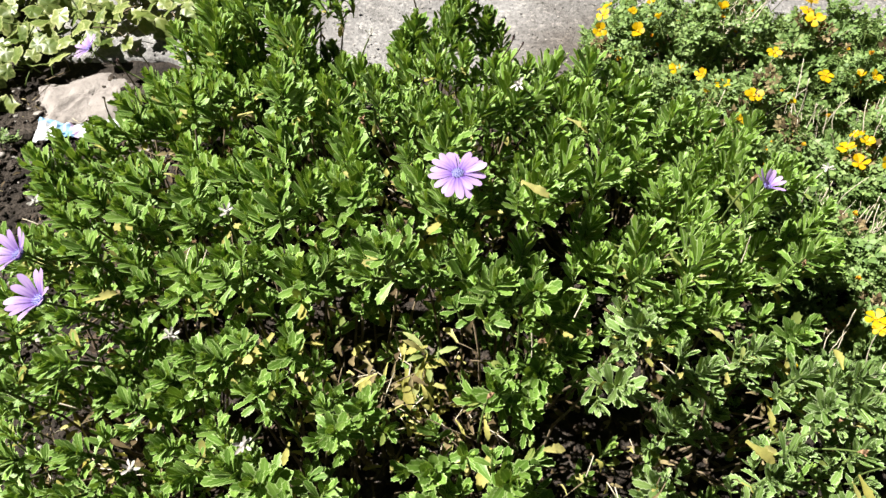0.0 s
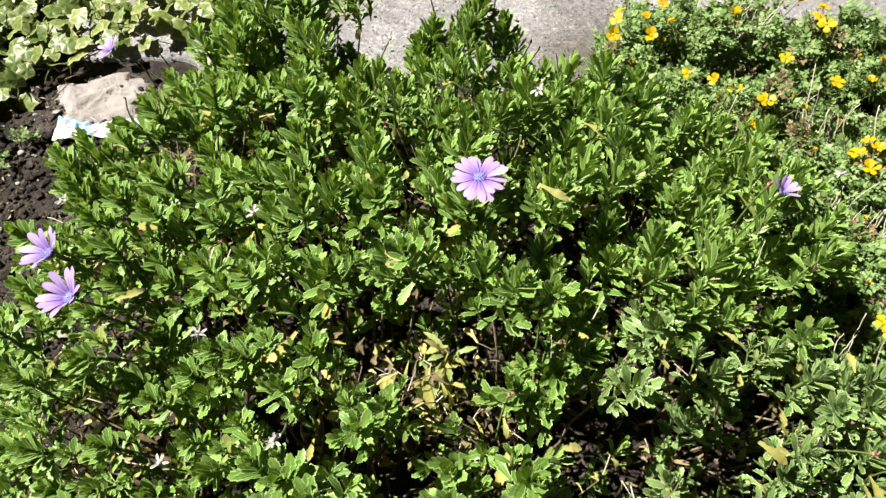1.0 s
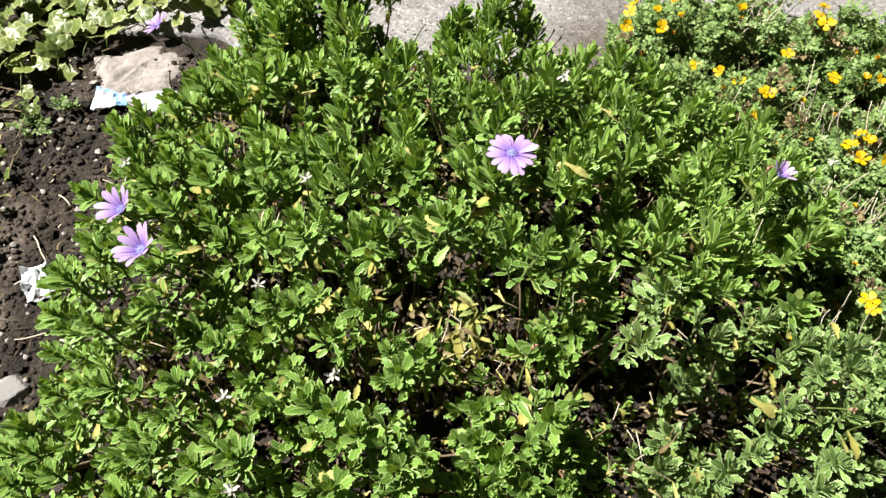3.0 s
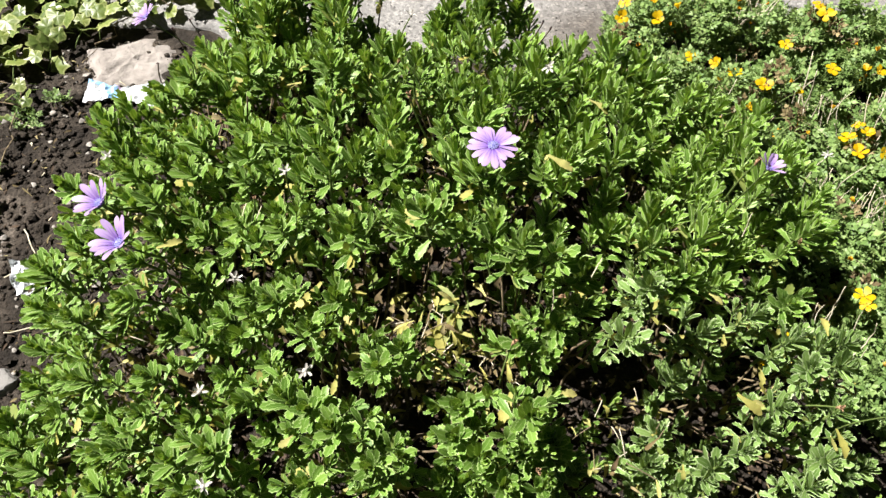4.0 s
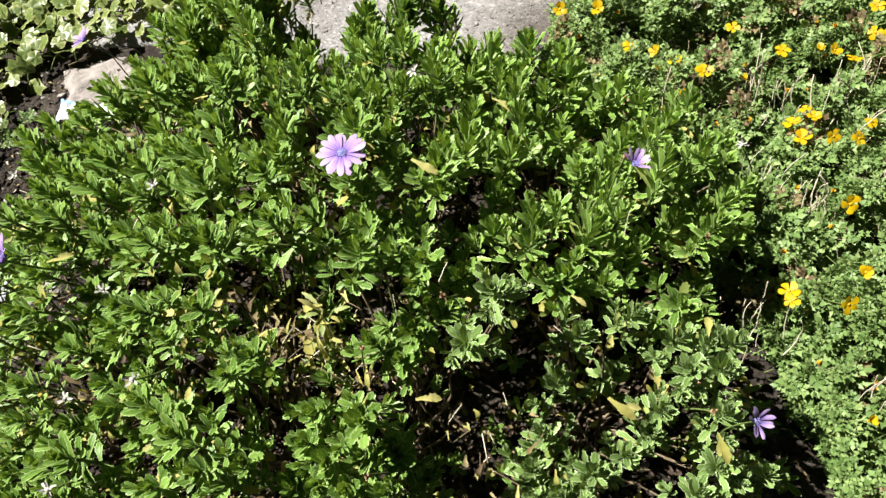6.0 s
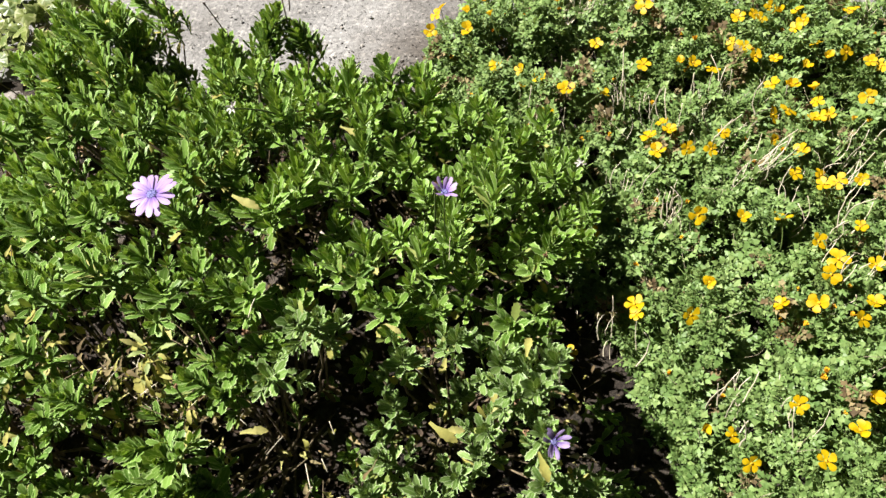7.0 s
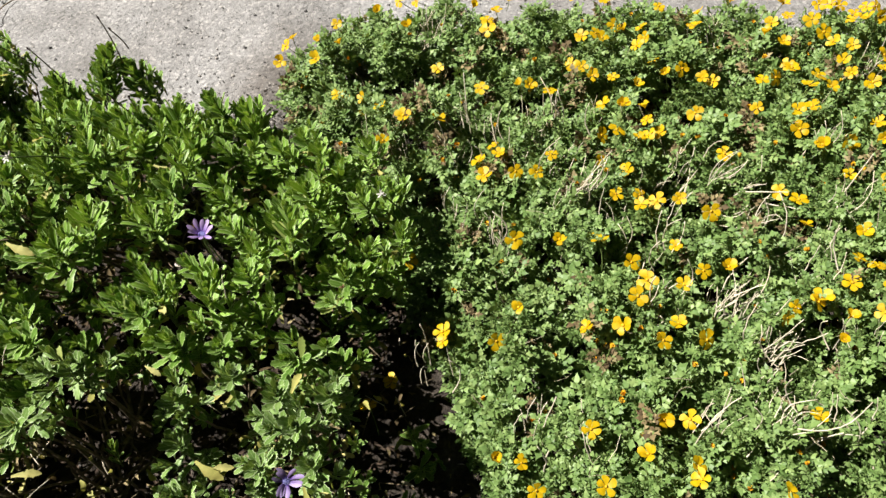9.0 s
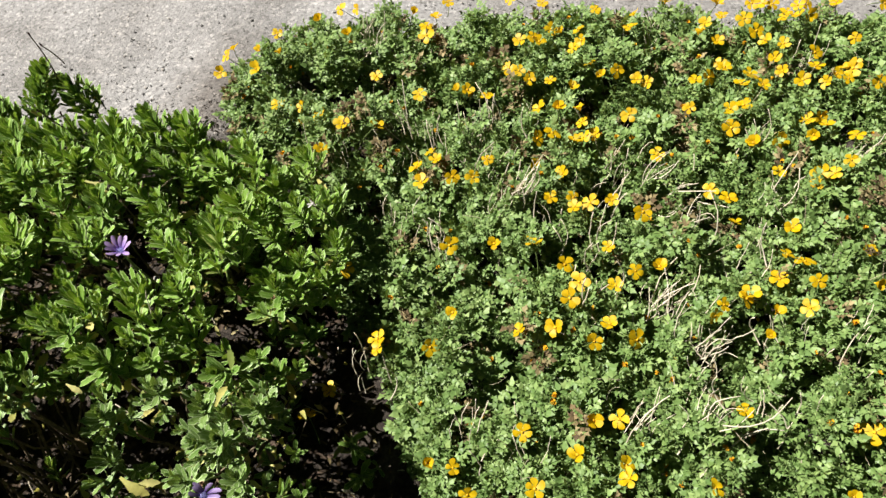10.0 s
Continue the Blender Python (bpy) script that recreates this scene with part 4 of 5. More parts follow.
FLOWERS_MIDDLE = [(0.81, 0.89), (0.77, 0.88), (0.91, 0.88), (1.46, 0.87), (1.23, 0.86), (1, 0.86), (0.84, 0.85), (0.78, 0.84), (0.88, 0.84), (1.05, 0.84), (1.57, 0.81), (1.44, 0.8), (1.51, 0.79), (1.02, 0.78), (1.53, 0.78), (1.06, 0.77), (1.31, 0.77), (1.09, 0.76), (1.13, 0.76), (1.49, 0.76), (1.06, 0.75), (1.33, 0.74), (1.18, 0.73), (1.33, 0.69), (0.91, 0.69), (0.83, 0.69), (0.98, 0.69), (1.43, 0.68), (1.11, 0.67), (0.64, 0.66), (1.03, 0.64), (1.41, 0.63), (1.15, 0.62), (1.19, 0.62), (1.54, 0.62), (1.43, 0.61), (1.05, 0.6), (1.11, 0.59), (1.38, 0.58), (1.03, 0.57), (1.44, 0.57), (0.83, 0.56), (1.33, 0.56), (1.53, 0.56)]
FLOWERS_FRONT = [(1.32, 0.55), (1.28, 0.54), (0.7, 0.52), (1, 0.52), (0.94, 0.52), (1.09, 0.52), (1.41, 0.52), (1.36, 0.52), (1.26, 0.52), (0.7, 0.5), (0.79, 0.5), (1.06, 0.49), (1.13, 0.49), (1.34, 0.48), (0.6, 0.47), (0.56, 0.43), (1.27, 0.36), (1.04, 0.36), (1.08, 0.36), (0.93, 0.35), (1.45, 0.32), (0.78, 0.31), (1.01, 0.31), (0.82, 0.3), (1.08, 0.29), (1.08, 0.27), (0.94, 0.26), (0.84, 0.26), (1.2, 0.25), (1.39, 0.23)]


def yellow_flowers():
    r = np.random.default_rng(41)
    v, f = tube([(0, 0, -0.004), (0, 0, -0.002), (0, 0, 0.0005), (0, 0, 0.0018)], 0.0008, 0.0024, 9)
    disc = mesh("disc", v, f, [ORANGE])
    broad = [(0, 0.26), (0.25, 0.5), (0.5, 0.85), (0.7, 1.0), (0.88, 0.78), (0.97, 0.4), (1.0, 0.15)]
    petals = [mesh("petal", *blade(0.0148, 0.0128, broad, 0.15 + 0.2 * k, -0.1 + 0.08 * k, 0.015, r), [YELLOW]) for k in range(4)]
    v, f = tube(bend((0, 0, -0.003), (0.006, 0.004, -0.06), (0.006, 0, 0), 6), 0.0008, 0.0009, 5)
    stalk = mesh("stalk", v, f, [STALK])
    extra = [(r.uniform(0.95, 1.75), r.uniform(0.85, 1.2)) for _ in range(26)]
    for group in (extra, FLOWERS_FAR, FLOWERS_BACK, FLOWERS_MIDDLE, FLOWERS_FRONT):
        for x, y in group:
            m = axes((r.normal(-0.12, 0.42), r.normal(-0.1, 0.42), 1), r.uniform(0, 6.28), (x, y, (0.226 if x > 0.65 or y > 0.6 else 0.13) + r.normal(0, 0.006)), r.uniform(0.8, 1.15))
            head = part("flower", disc, mat_thing, local(mat_thing, m))
            up = r.uniform(5, 32) if r.random() < 0.85 else r.uniform(45, 65)
            n = 5
            for k in range(n):
                pz = Matrix.Rotation(2 * math.pi * k / n + r.normal(0, 0.09), 4, "Z") @ Matrix.Translation((0.0022, 0, 0)) @ Matrix.Rotation(-radians(up + r.normal(0, 7)), 4, "Y")
                part("petal", petals[int(r.integers(0, 4))], head, pz @ Matrix.Scale(r.uniform(0.85, 1.08), 4))
            part("stalk", stalk, head)
    # spent orange heads
    soup = Soup()
    for k in range(9):
        v, f = blade(0.009, 0.005, PLAIN, r.uniform(-1.2, 0.4), 0.4, 0.06, r)
        soup.add(moved(v, Matrix.Rotation(k * 2.4, 4, "Z") @ Matrix.Rotation(-r.uniform(0.4, 1.4), 4, "Y")), f, 0)
    soup.add(*tube(bend((0, 0, 0.001), (0.004, 0.003, -0.05), (0.005, 0, 0), 5), 0.0009, 0.0009, 4), 1)
    spent = soup.mesh("spent_flower", [ORANGE, STALK])
    for _ in range(280):
        y = r.uniform(0.25, 1.36)
        lo, hi = mat_limits(y)
        x = r.uniform(lo + 0.03, 1.8)
        if y > mat_back(x) - 0.03:
            continue
        m = axes((r.normal(0, 0.4), r.normal(0, 0.4), 1), r.uniform(0, 6.28), (x, y, mat_top(x, y) + r.uniform(0.008, 0.026)), r.uniform(0.7, 1.3))
        part("spent_flower", spent, mat_thing, local(mat_thing, m), "small orange spent flower head")


yellow_flowers()

# tufts of bleached stalks: x, y, how many, spread, how far they lie down, heading
TUFTS_BACK = [(1.18, 0.57, 12, 0.05, 0.8, 0.5), (1.21, 0.54, 7, 0.05, 0.9, 1.3), (1.26, 0.77, 9, 0.05, 1.0, -0.6), (1.27, 0.73, 6, 0.05, 0.9, 1.3), (0.8, 0.73, 12, 0.03, 0.35, 1.5), (0.91, 0.76, 8, 0.03, 0.35, 0.6), (0.96, 0.8, 14, 0.025, 0.5, 0.4), (0.89, 0.99, 12, 0.03, 0.25, 1.5), (0.94, 0.99, 6, 0.015, 0.35, 2.4), (0.73, 1.03, 7, 0.03, 0.5, 2.4), (0.79, 1.0, 8, 0.03, 0.3, 1.6), (0.66, 1.28, 14, 0.04, 0.7, 0.3), (1.3, 1.22, 8, 0.02, 0.25, 1.6)]
TUFTS_MIDDLE = [(1.59, 1.11, 9, 0.03, 0.35, 0.9), (1.41, 0.87, 6, 0.03, 0.5, 0.9), (1.59, 0.84, 7, 0.02, 0.6, 0.5), (1.14, 0.83, 12, 0.04, 0.7, 0.5), (1.42, 0.73, 12, 0.04, 0.6, 1.0), (1.25, 0.49, 14, 0.035, 0.6, 0.4), (1.08, 0.58, 9, 0.035, 0.45, 1.2), (1.1, 0.68, 5, 0.02, 0.2, 1.6), (1.25, 0.41, 10, 0.05, 1.0, 2.2), (1.22, 0.34, 14, 0.06, 1.1, 0.7), (0.84, 0.36, 5, 0.03, 0.6, 1.2), (0.93, 0.34, 7, 0.05, 0.8, 2.0), (1.11, 0.36, 8, 0.03, 0.7, 0.9), (1.47, 0.45, 6, 0.04, 0.6, 1.3), (1.35, 0.34, 6, 0.05, 0.7, 1.5)]
TUFTS_FRONT = [(1.38, 0.48, 5, 0.03, 0.5, 2.0), (0.59, 0.96, 6, 0.03, 0.4, 1.5), (1.03, 0.96, 6, 0.04, 0.4, 1.2), (1.03, 0.73, 6, 0.04, 0.5, 1.8), (0.84, 0.88, 9, 0.04, 0.3, 1.6), (0.93, 0.87, 9, 0.03, 0.5, 0.6), (1.21, 0.83, 8, 0.04, 0.9, 0.2), (0.72, 0.79, 8, 0.04, 0.4, 1.6), (0.74, 0.92, 6, 0.04, 0.4, 1.4), (1.5, 0.61, 3, 0.02, 0.5, 2.2), (0.66, 0.49, 5, 0.04, 0.6, 1.5), (1.36, 0.63, 6, 0.05, 0.7, 1.2)]


def dry_stalks():
    r = np.random.default_rng(53)
    kinds = []
    for i in range(10):
        h = r.uniform(0.055, 0.1)
        pts = bend((0, 0, 0), (r.normal(0, 0.008), r.normal(0, 0.008), h), (r.normal(0, 0.011), r.normal(0, 0.011), 0), 7, 0.0007, r)
        kinds.append(mesh("dry_stalk", *tube(pts, 0.0013, 0.0007, 5), [STRAW]))
    for x, y, n, spread, lie, way in TUFTS_BACK + TUFTS_MIDDLE + TUFTS_FRONT:
        for _ in range(int(n * 1.6)):
            px, py = x + r.normal(0, spread * 0.6), y + r.normal(0, spread * 0.5)
            a = way + r.normal(0, 0.4)
            tilt = abs(r.normal(lie * 0.75, 0.18))
            m = axes((math.sin(tilt) * math.cos(a), math.sin(tilt) * math.sin(a), math.cos(tilt)), r.uniform(0, 6.28), (px, py, max(mat_top(px, py) - 0.015, 0.125) + 0.036 * min(tilt, 1.1)), r.uniform(0.45, 1.15))
            part("dry_stalk", kinds[int(r.integers(0, 10))], mat_thing, local(mat_thing, m), "thin bleached dry stalk")
    fine = [mesh("dry_stalk", *tube(bend((0, 0, 0), (r.normal(0, 0.015), r.normal(0, 0.015), 0.06), (r.normal(0, 0.01), r.normal(0, 0.01), 0), 6, 0.0006, r), 0.0006, 0.0004, 4), [HAY]) for _ in range(6)]
    for _ in range(420):
        y = r.uniform(0.2, 1.3)
        x = r.uniform(mat_limits(y)[0] + 0.04, 1.75)
        if y > mat_back(x) - 0.03:
            continue
        a, tilt = r.uniform(0, 6.28), abs(r.normal(0.5, 0.35))
        m = axes((math.sin(tilt) * math.cos(a), math.sin(tilt) * math.sin(a), math.cos(tilt)), r.uniform(0, 6.28), (x, y, mat_top(x, y) - 0.012 + 0.02 * min(tilt, 1.1)), r.uniform(0.5, 1.1))
        part("dry_stalk", fine[int(r.integers(0, 6))], mat_thing, local(mat_thing, m))


dry_stalks()

# ---- ivy ----
ivy = thing("ivy", (-1.05, 1.3, ground_z(-1.05, 1.3)), "trailing variegated ivy with cream-edged leaves", "ivy")
ivy_side = thing("ivy", (-1.15, 0.9, ground_z(-1.15, 0.9)), "sparse ivy runners creeping over dark soil", "ivy")


def ivy_leaf(i):
    r = np.random.default_rng(1200 + i)
    size = 0.029
    lobes = [(0, 1.0), (0.95, 0.82), (-0.95, 0.82), (1.95, 0.55), (-1.95, 0.55)]
    n = 30
    ang = np.linspace(-math.pi, math.pi, n, endpoint=False)
    rad = np.full(n, 0.6)
    for a, l in lobes:
        d = np.abs((ang - a + math.pi) % (2 * math.pi) - math.pi)
        rad = np.maximum(rad, l * np.clip(1 - d / 0.62, 0, 1) ** 0.8)
    rad *= 1 - 0.25 * (np.abs(ang) > 2.7)
    rad *= r.uniform(0.93, 1.07, n)
    v = [(0, 0, 0)]
    for k, q in enumerate((0.4, 0.8, 1.0)):
        for a, l in zip(ang, rad):
            l = l * q
            v.append((l * math.cos(a) * size, l * math.sin(a) * size, (-0.18 * l * l + 0.05 * math.cos(a * 5) * l + r.normal(0, 0.012)) * size))
    f = [(0, 1 + k, 1 + (k + 1) % n) for k in range(n)]
    ids = [0] * n
    for j in (0, 1):
        for k in range(n):
            k2 = (k + 1) % n
            f.append((1 + j * n + k, 1 + (j + 1) * n + k, 1 + (j + 1) * n + k2, 1 + j * n + k2))
            ids.append(1 if j == 1 or (i % 3 == 0 and k % 5 == 0) else 0)
    s = Soup()
    s.add(v, f, ids)
    s.add(*tube(bend((-0.002, 0, 0), (-0.03, 0, -0.035), (0, 0, 0.012), 5), 0.001, 0.0012, 5), 2)
    return s.mesh("leaf", [IVY, CREAM, STALK])


def ivy_edge(y):
    return -0.98 + 0.38 * float(smooth01(1.17, 1.43, y)) + 0.05 * noise.noise((y * 9, 1, 1))


def build_ivy():
    r = np.random.default_rng(61)
    kinds = [ivy_leaf(i) for i in range(8)]
    spots = []
    for _ in range(9000):
        x, y = r.uniform(-1.36, -0.56), r.uniform(0.5, 1.6)
        edge = ivy_edge(y)
        gap = 0.026 if y > 1.15 else 0.034
        if x > edge or any((x - q[0]) ** 2 + (y - q[1]) ** 2 < gap * gap for q in spots):
            continue
        spots.append((x, y))
        back_row = float(smooth01(1.05, 1.3, y))
        own = ivy if y > 1.15 else ivy_side
        z = ground_z(x, y) + 0.016 + (0.014 + 0.022 * back_row) * min(1.0, (edge - x) / 0.06 + 0.35) + r.normal(0, 0.022)
        m = axes((r.normal(-0.1, 0.5), r.normal(-0.3, 0.45), 1), r.uniform(0, 6.28), (x, y, z), r.uniform(1.0, 1.6) if y > 1.1 else r.uniform(0.5, 1.25))
        part("leaf", kinds[int(r.integers(0, 8))], own, local(own, m))
    soup = Soup()
    for _ in range(40):
        y = r.uniform(0.6, 1.9)
        x = ivy_edge(y) - abs(r.normal(0.1, 0.15))
        a = r.uniform(0, 6.28)
        e = (x - 0.25 * abs(math.cos(a)), y + 0.22 * math.sin(a))
        pts = bend((x, y, ground_z(x, y) + 0.02), (e[0], e[1], ground_z(*e) + 0.015), (0, 0, 0.02), 8, 0.008, r)
        soup.add(*tube(pts, 0.0018, 0.0014, 5), 0)
    off = np.array(ivy.location)
    soup.v = [a - off for a in soup.v]
    part("vine", soup.mesh("vine", [TWIG]), ivy, label="thin woody ivy runners", kind="stuff")


build_ivy()

# ---- litter, stones ----


def crumpled(name, nx, ny, lx, ly, rough, seed, mats, stripe, bow=0.0):
    v, f, ids = [], [], []
    for j in range(ny + 1):
        for i in range(nx + 1):
            waist = 1 - bow * (1 - min(1.0, abs(i / nx - 0.42) / 0.4))
            x, y = (i / nx - 0.5) * lx, (j / ny - 0.5) * ly * waist + bow * 0.02 * (i / nx - 0.5)
            n1 = noise.noise((x * 38 + seed, y * 38, 0.5)) + 0.6 * noise.noise((x * 90, y * 90 + seed, 1.5))
            z = rough * (abs(n1) + 0.5 * abs(noise.noise((x * 20, seed, y * 20))))
            v.append((x + 0.004 * noise.noise((x * 60, y * 60, seed)), y + 0.004 * noise.noise((y * 60, x * 60, seed)), z))
    for j in range(ny):
        for i in range(nx):
            a = j * (nx + 1) + i
            f.append((a, a + 1, a + nx + 2, a + nx + 1))
            ids.append(stripe(i / nx, j / ny))
    me = mesh(name, v, f, mats, ids, smooth=False)
    ob = new(name, me)
    so = ob.modifiers.new("thickness", "SOLIDIFY")
    so.thickness = 0.0006
    return ob


wrap = crumpled("paper_wrapper", 26, 12, 0.19, 0.062, 0.011, 3.0, [PAPER, PAPERBLUE, PAPERPINK],
                lambda u, w: 1 if 0.3 < u + 0.12 * w < 0.45 or (u < 0.3 and w > 0.8) else (2 if 0.45 <= u + 0.12 * w < 0.52 else 0), 0.55)
wrap.matrix_world = pose(-0.785, 1.076, ground_z(-0.785, 1.076) + 0.012, 12, 0, -3)
tagged(wrap, "crumpled white and blue paper wrapper on the soil", "litter")
rag = crumpled("paper_scrap", 12, 12, 0.055, 0.075, 0.018, 9.0, [PAPER], lambda u, w: 0)
rag.matrix_world = pose(-0.851, 0.583, ground_z(-0.851, 0.583) + 0.012, 10, 8, 25)
tagged(rag, "torn white paper scrap lying on soil", "litter")


def soil_weeds():
    r = np.random.default_rng(91)
    for x, y in WEEDS:
        soup = Soup()
        for k in range(4):
            v, f, m = SPRIGS[k % 8]
            mm = axes((r.normal(0, 0.5), r.normal(0, 0.5), 1), r.uniform(0, 6.28), (r.normal(0, 0.018), r.normal(0, 0.018), 0.024 + r.normal(0, 0.006)), r.uniform(0.5, 0.8))
            soup.add(moved(v, mm), f, m)
        ob = new("weed", soup.mesh("weed", [FINE, STALK], smooth=False))
        ob.location = (x, y, ground_z(x, y))
        tagged(ob, "small feathery green weed growing in bare soil", "weed", "weeds in the soil")


def soil_sticks():
    r = np.random.default_rng(97)
    for x, y, turn, size in STICKS:
        me = mesh("stick", *tube(bend((0, 0, 0), (size, 0, 0.004), (0, 0.006, 0.006), 7, 0.0008, r), 0.0016, 0.001, 6), [STRAW])
        ob = new("stick", me)
        ob.matrix_world = pose(x, y, ground_z(x, y) + 0.006, 0, -4, turn)
        tagged(ob, "thin pale dry stick lying on soil", "stick", "sticks on the soil")


WEEDS = [(-.95, 1.04), (-.97, .95), (-1.0, 1.0)]
STICKS = [(-.896, .692, 305, .115), (-.9, .58, 20, .07), (-.8, .48, 200, .06), (-.88, .8, 320, .05), (-.78, .9, 40, .05)]
soil_weeds()
soil_sticks()


def rock_mesh(i, sub=2):
    bm = bmesh.new()
    bmesh.ops.create_icosphere(bm, subdivisions=sub, radius=1)
    r = np.random.default_rng(1500 + i)
    sc = r.uniform(0.6, 1.1, 3) * (1, 1, 0.6)
    for w in bm.verts:
        n = 1 + 0.25 * noise.noise(w.co * 1.3 + Vector((i * 7.0, 0, 0)))
        w.co = Vector((w.co.x * sc[0], w.co.y * sc[1], w.co.z * sc[2])) * n
    me = bpy.data.meshes.new("stone")
    bm.to_mesh(me)
    bm.free()
    me.materials.append(STONE)
    me.polygons.foreach_set("use_smooth", np.ones(len(me.polygons), dtype=bool))
    return me


ROCKS = [rock_mesh(i) for i in range(6)]
r = np.random.default_rng(71)
PALESTONE = matte("pale_stone", [(0.3, (0.12, 0.118, 0.115)), (0.6, (0.21, 0.207, 0.204)), (0.8, (0.3, 0.296, 0.29))], 45, 0.9, ((160.0, 0.7, 0.004), (600.0, 0.5, 0.001)))
slab = bmesh.new()
bmesh.ops.create_icosphere(slab, subdivisions=3, radius=1)
for w in slab.verts:  # broken flat faces
    d = w.co.normalized()
    cut = min([1.0] + [q / max(0.15, d.dot(Vector(a).normalized())) for a, q in (((0, 0, 1), 0.62), ((1, 0.2, 0.3), 0.8), ((-0.8, 0.7, 0.2), 0.75), ((0.1, -1, 0.3), 0.72), ((-0.6, -0.6, 0.5), 0.8)) if d.dot(Vector(a).normalized()) > 0.15])
    w.co = d * (cut + 0.05 * noise.noise(d * 5))
stone_mesh = bpy.data.meshes.new("stone")
slab.to_mesh(stone_mesh)
slab.free()
stone_mesh.materials.append(PALESTONE)
big = new("stone", stone_mesh)
big.matrix_world = pose(-0.834, 0.359, ground_z(-0.834, 0.359) + 0.004, 5, 0, 40) @ Matrix.Diagonal((0.036, 0.03, 0.016, 1))
tagged(big, "pale grey weathered stone half buried in soil", "stone", "loose stones")
for x, y, size in ((.37, .1, .022), (.35, .085, .016), (.4, .09, .014), (.29, .08, .013)):
    ob = new("stone", stone_mesh)
    ob.matrix_world = pose(x, y, ground_z(x, y) + 0.004, 8, 0, 700 * x) @ Matrix.Diagonal((size, size * 0.8, size * 0.55, 1))
    tagged(ob, "pale grey angular stone under the bush edge", "stone", "loose stones")
for k in range(44):
    x, y = (r.uniform(-1.1, -0.62), r.uniform(0.2, 1.25)) if k < 38 else (r.uniform(0.1, 0.45), r.uniform(1.1, 1.35))
    s = r.uniform(0.003, 0.009)
    ob = new("stone", ROCKS[int(r.integers(0, 6))])
    ob.matrix_world = pose(x, y, ground_z(x, y) + s * 0.25, r.uniform(-20, 20), r.uniform(-20, 20), r.uniform(0, 360)) @ Matrix.Scale(s, 4)
    tagged(ob, "small grey-brown stone on the soil", "stone", "loose stones")


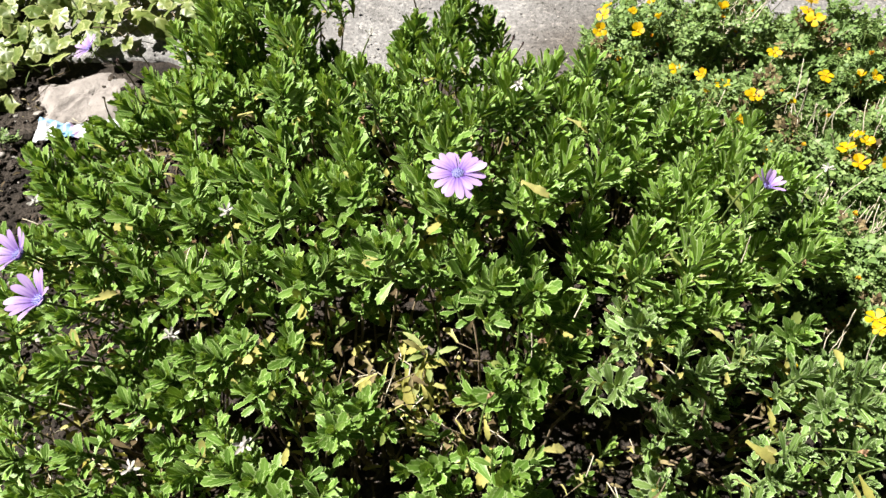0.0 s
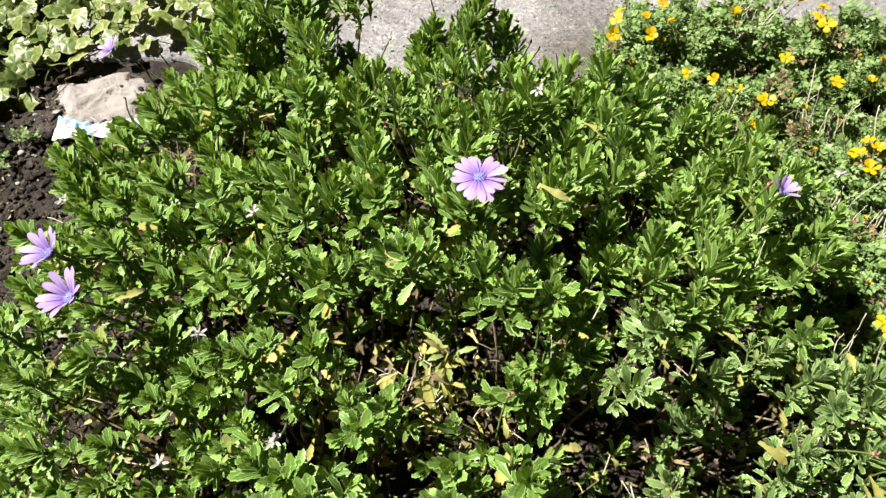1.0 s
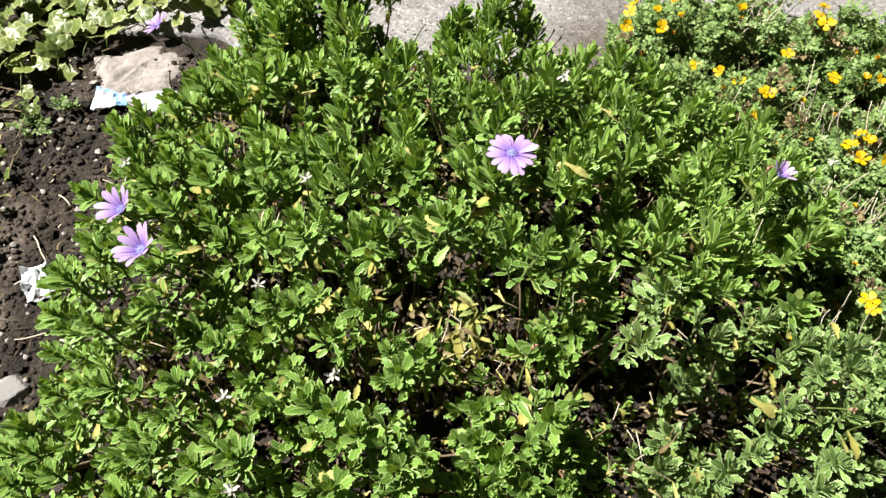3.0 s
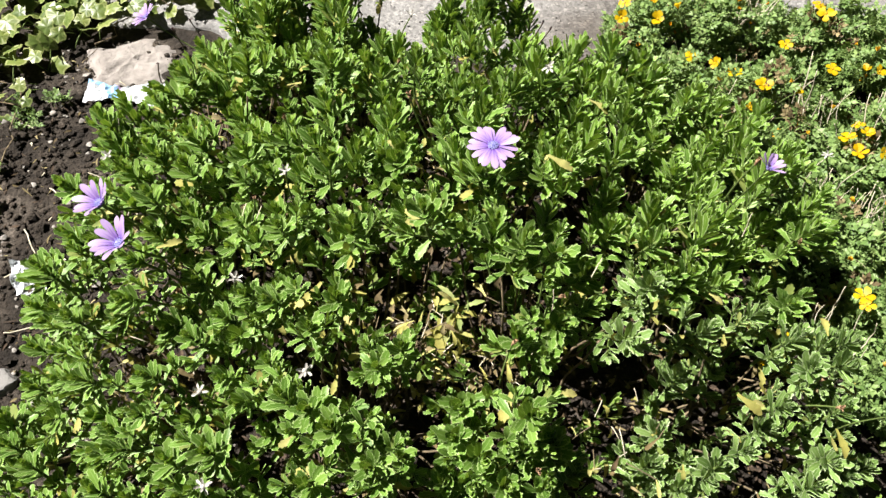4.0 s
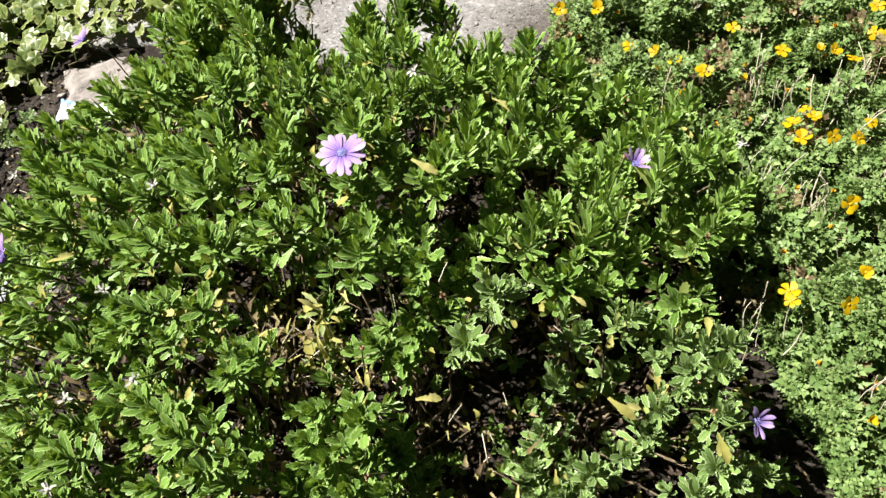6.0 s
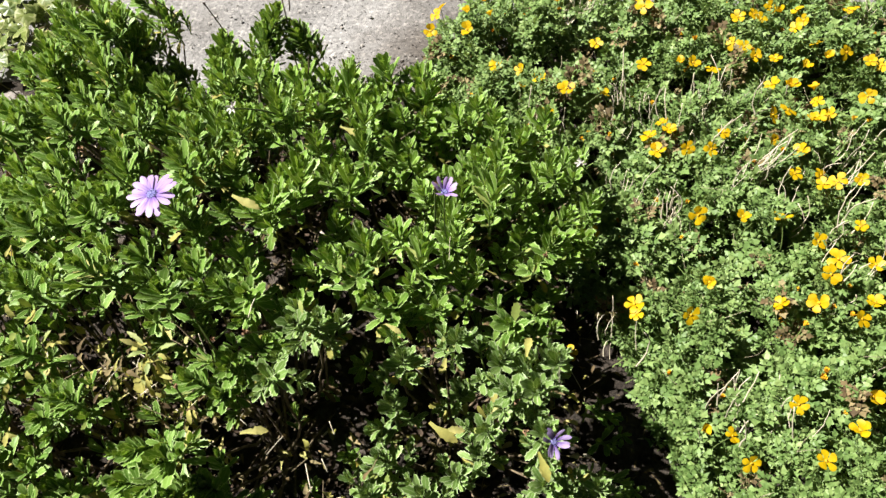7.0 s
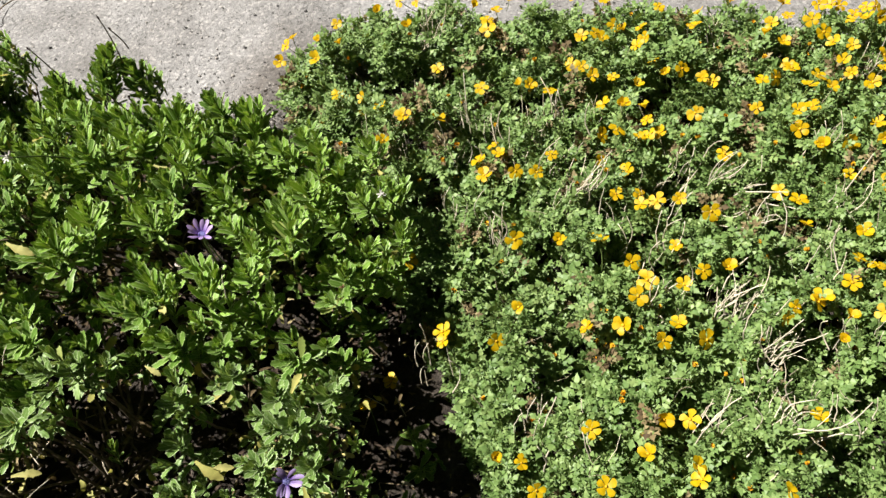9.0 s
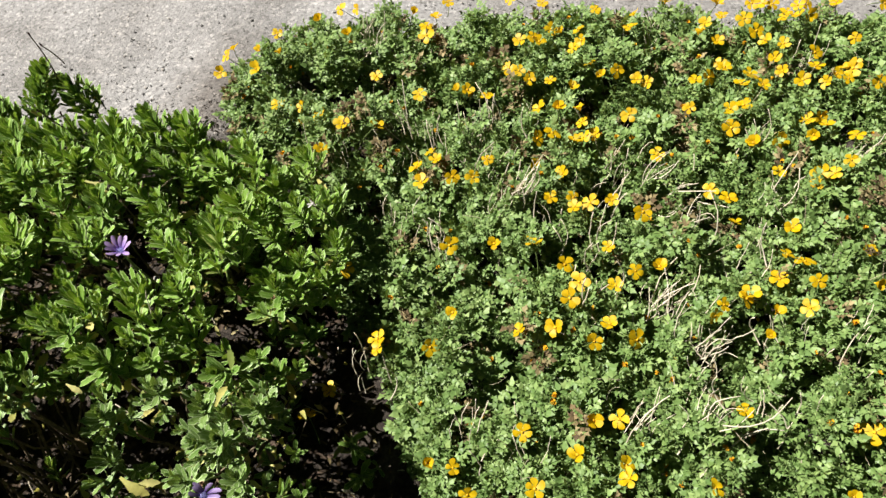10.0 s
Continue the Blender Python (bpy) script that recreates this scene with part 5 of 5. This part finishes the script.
def gravel():
    r = np.random.default_rng(83)
    base = []
    for i in range(5):
        bm = bmesh.new()
        bmesh.ops.create_icosphere(bm, subdivisions=1, radius=1)
        q = np.array([tuple(w.co) for w in bm.verts]) * r.uniform(0.6, 1.2, 3) * (1, 1, 0.6) * r.uniform(0.55, 1.3, (len(bm.verts), 1))
        base.append((q, [tuple(w.index for w in fc.verts) for fc in bm.faces]))
        bm.free()
    soup, chips, crumbs = Soup(), Soup(), Soup()
    for _ in range(2400):
        x, y = r.uniform(-1.3, 0.8), r.uniform(-0.1, 1.25)
        s = abs(r.normal(0.0035, 0.0018)) + 0.0012
        v, f = base[int(r.integers(0, 5))]
        m = pose(x, y, ground_z(x, y) + s * 0.5, 0, 0, r.uniform(0, 360)) @ Matrix.Scale(s, 4)
        soup.add(moved(v, m), f, 0 if r.random() < 0.12 else 1)
    for _ in range(5200):  # clods beside the bush
        x, y = r.uniform(-1.15, -0.55), r.uniform(0.0, 1.25)
        s = abs(r.normal(0.003, 0.004)) + 0.0015
        v, f = base[int(r.integers(0, 5))]
        m = pose(x, y, ground_z(x, y) + s * 0.35, 0, 0, r.uniform(0, 360)) @ Matrix.Scale(s, 4)
        soup.add(moved(v, m), f, 0 if r.random() < 0.06 else 1)
    for _ in range(3000):
        x, y = r.uniform(-1.15, 0.75), r.uniform(0.0, 1.2)
        v, f = blade(abs(r.normal(0.008, 0.007)) + 0.005, r.uniform(0.0015, 0.006), PLAIN, r.uniform(-0.6, 0.9), 0.4, 0.08, r)
        m = pose(x, y, ground_z(x, y) + 0.006, r.uniform(-25, 25), r.uniform(-20, 20), r.uniform(0, 360))
        chips.add(moved(v, m), f, 2 if r.random() < 0.05 else int(r.integers(0, 2)))
    for _ in range(3600):  # thick layer of dead leaves under the bushes, dark to stand in for shade
        x, y = r.uniform(-0.62, 0.62), r.uniform(0.03, 1.08)
        v, f = blade(r.uniform(0.015, 0.032), r.uniform(0.005, 0.011), PLAIN, r.uniform(-0.6, 1.2), 0.4, 0.08, r)
        m = pose(x, y, ground_z(x, y) + r.uniform(0.006, 0.016), r.uniform(-25, 25), r.uniform(-20, 20), r.uniform(0, 360))
        chips.add(moved(v, m), f, 0 if r.random() < 0.85 else 1)
    for _ in range(4200):
        x = r.uniform(-1.1, 2.1)
        y = pavement_edge(x) + abs(r.normal(0, 0.35))
        s = abs(r.normal(0.0012, 0.0014)) + 0.0006
        v, f = base[int(r.integers(0, 5))]
        crumbs.add(moved(v, pose(x, y, ground_z(x, y) + 0.014 + s * 0.4, 0, 0, r.uniform(0, 360)) @ Matrix.Scale(s, 4)), f, 0 if r.random() < 0.2 else 1)
    for _ in range(1500):  # soil spilt over the edge of the concrete
        x = r.normal(0.3, 0.14)
        y = pavement_edge(x) + abs(r.normal(0, 0.06))
        s = abs(r.normal(0.0008, 0.001)) + 0.0005
        v, f = base[int(r.integers(0, 5))]
        crumbs.add(moved(v, pose(x, y, ground_z(x, y) + 0.014 + s * 0.3, 0, 0, r.uniform(0, 360)) @ Matrix.Scale(s, 4)), f, 2)
    tagged(new("gravel", soup.mesh("gravel", [STONE, SOIL], smooth=False)), "fine gravel and soil crumbs under the bushes", "gravel", kind="stuff")
    tagged(new("leaf_litter", chips.mesh("leaf_litter", [CHIP, DEAD, STRAW])), "bark chips and dead leaves on the soil, darkened under the bushes for shade", "leaf litter", kind="stuff")
    tagged(new("grit", crumbs.mesh("grit", [STONE, CONCRETE, SOIL], smooth=False)), "loose grit scattered on the concrete", "grit", kind="stuff")


gravel()
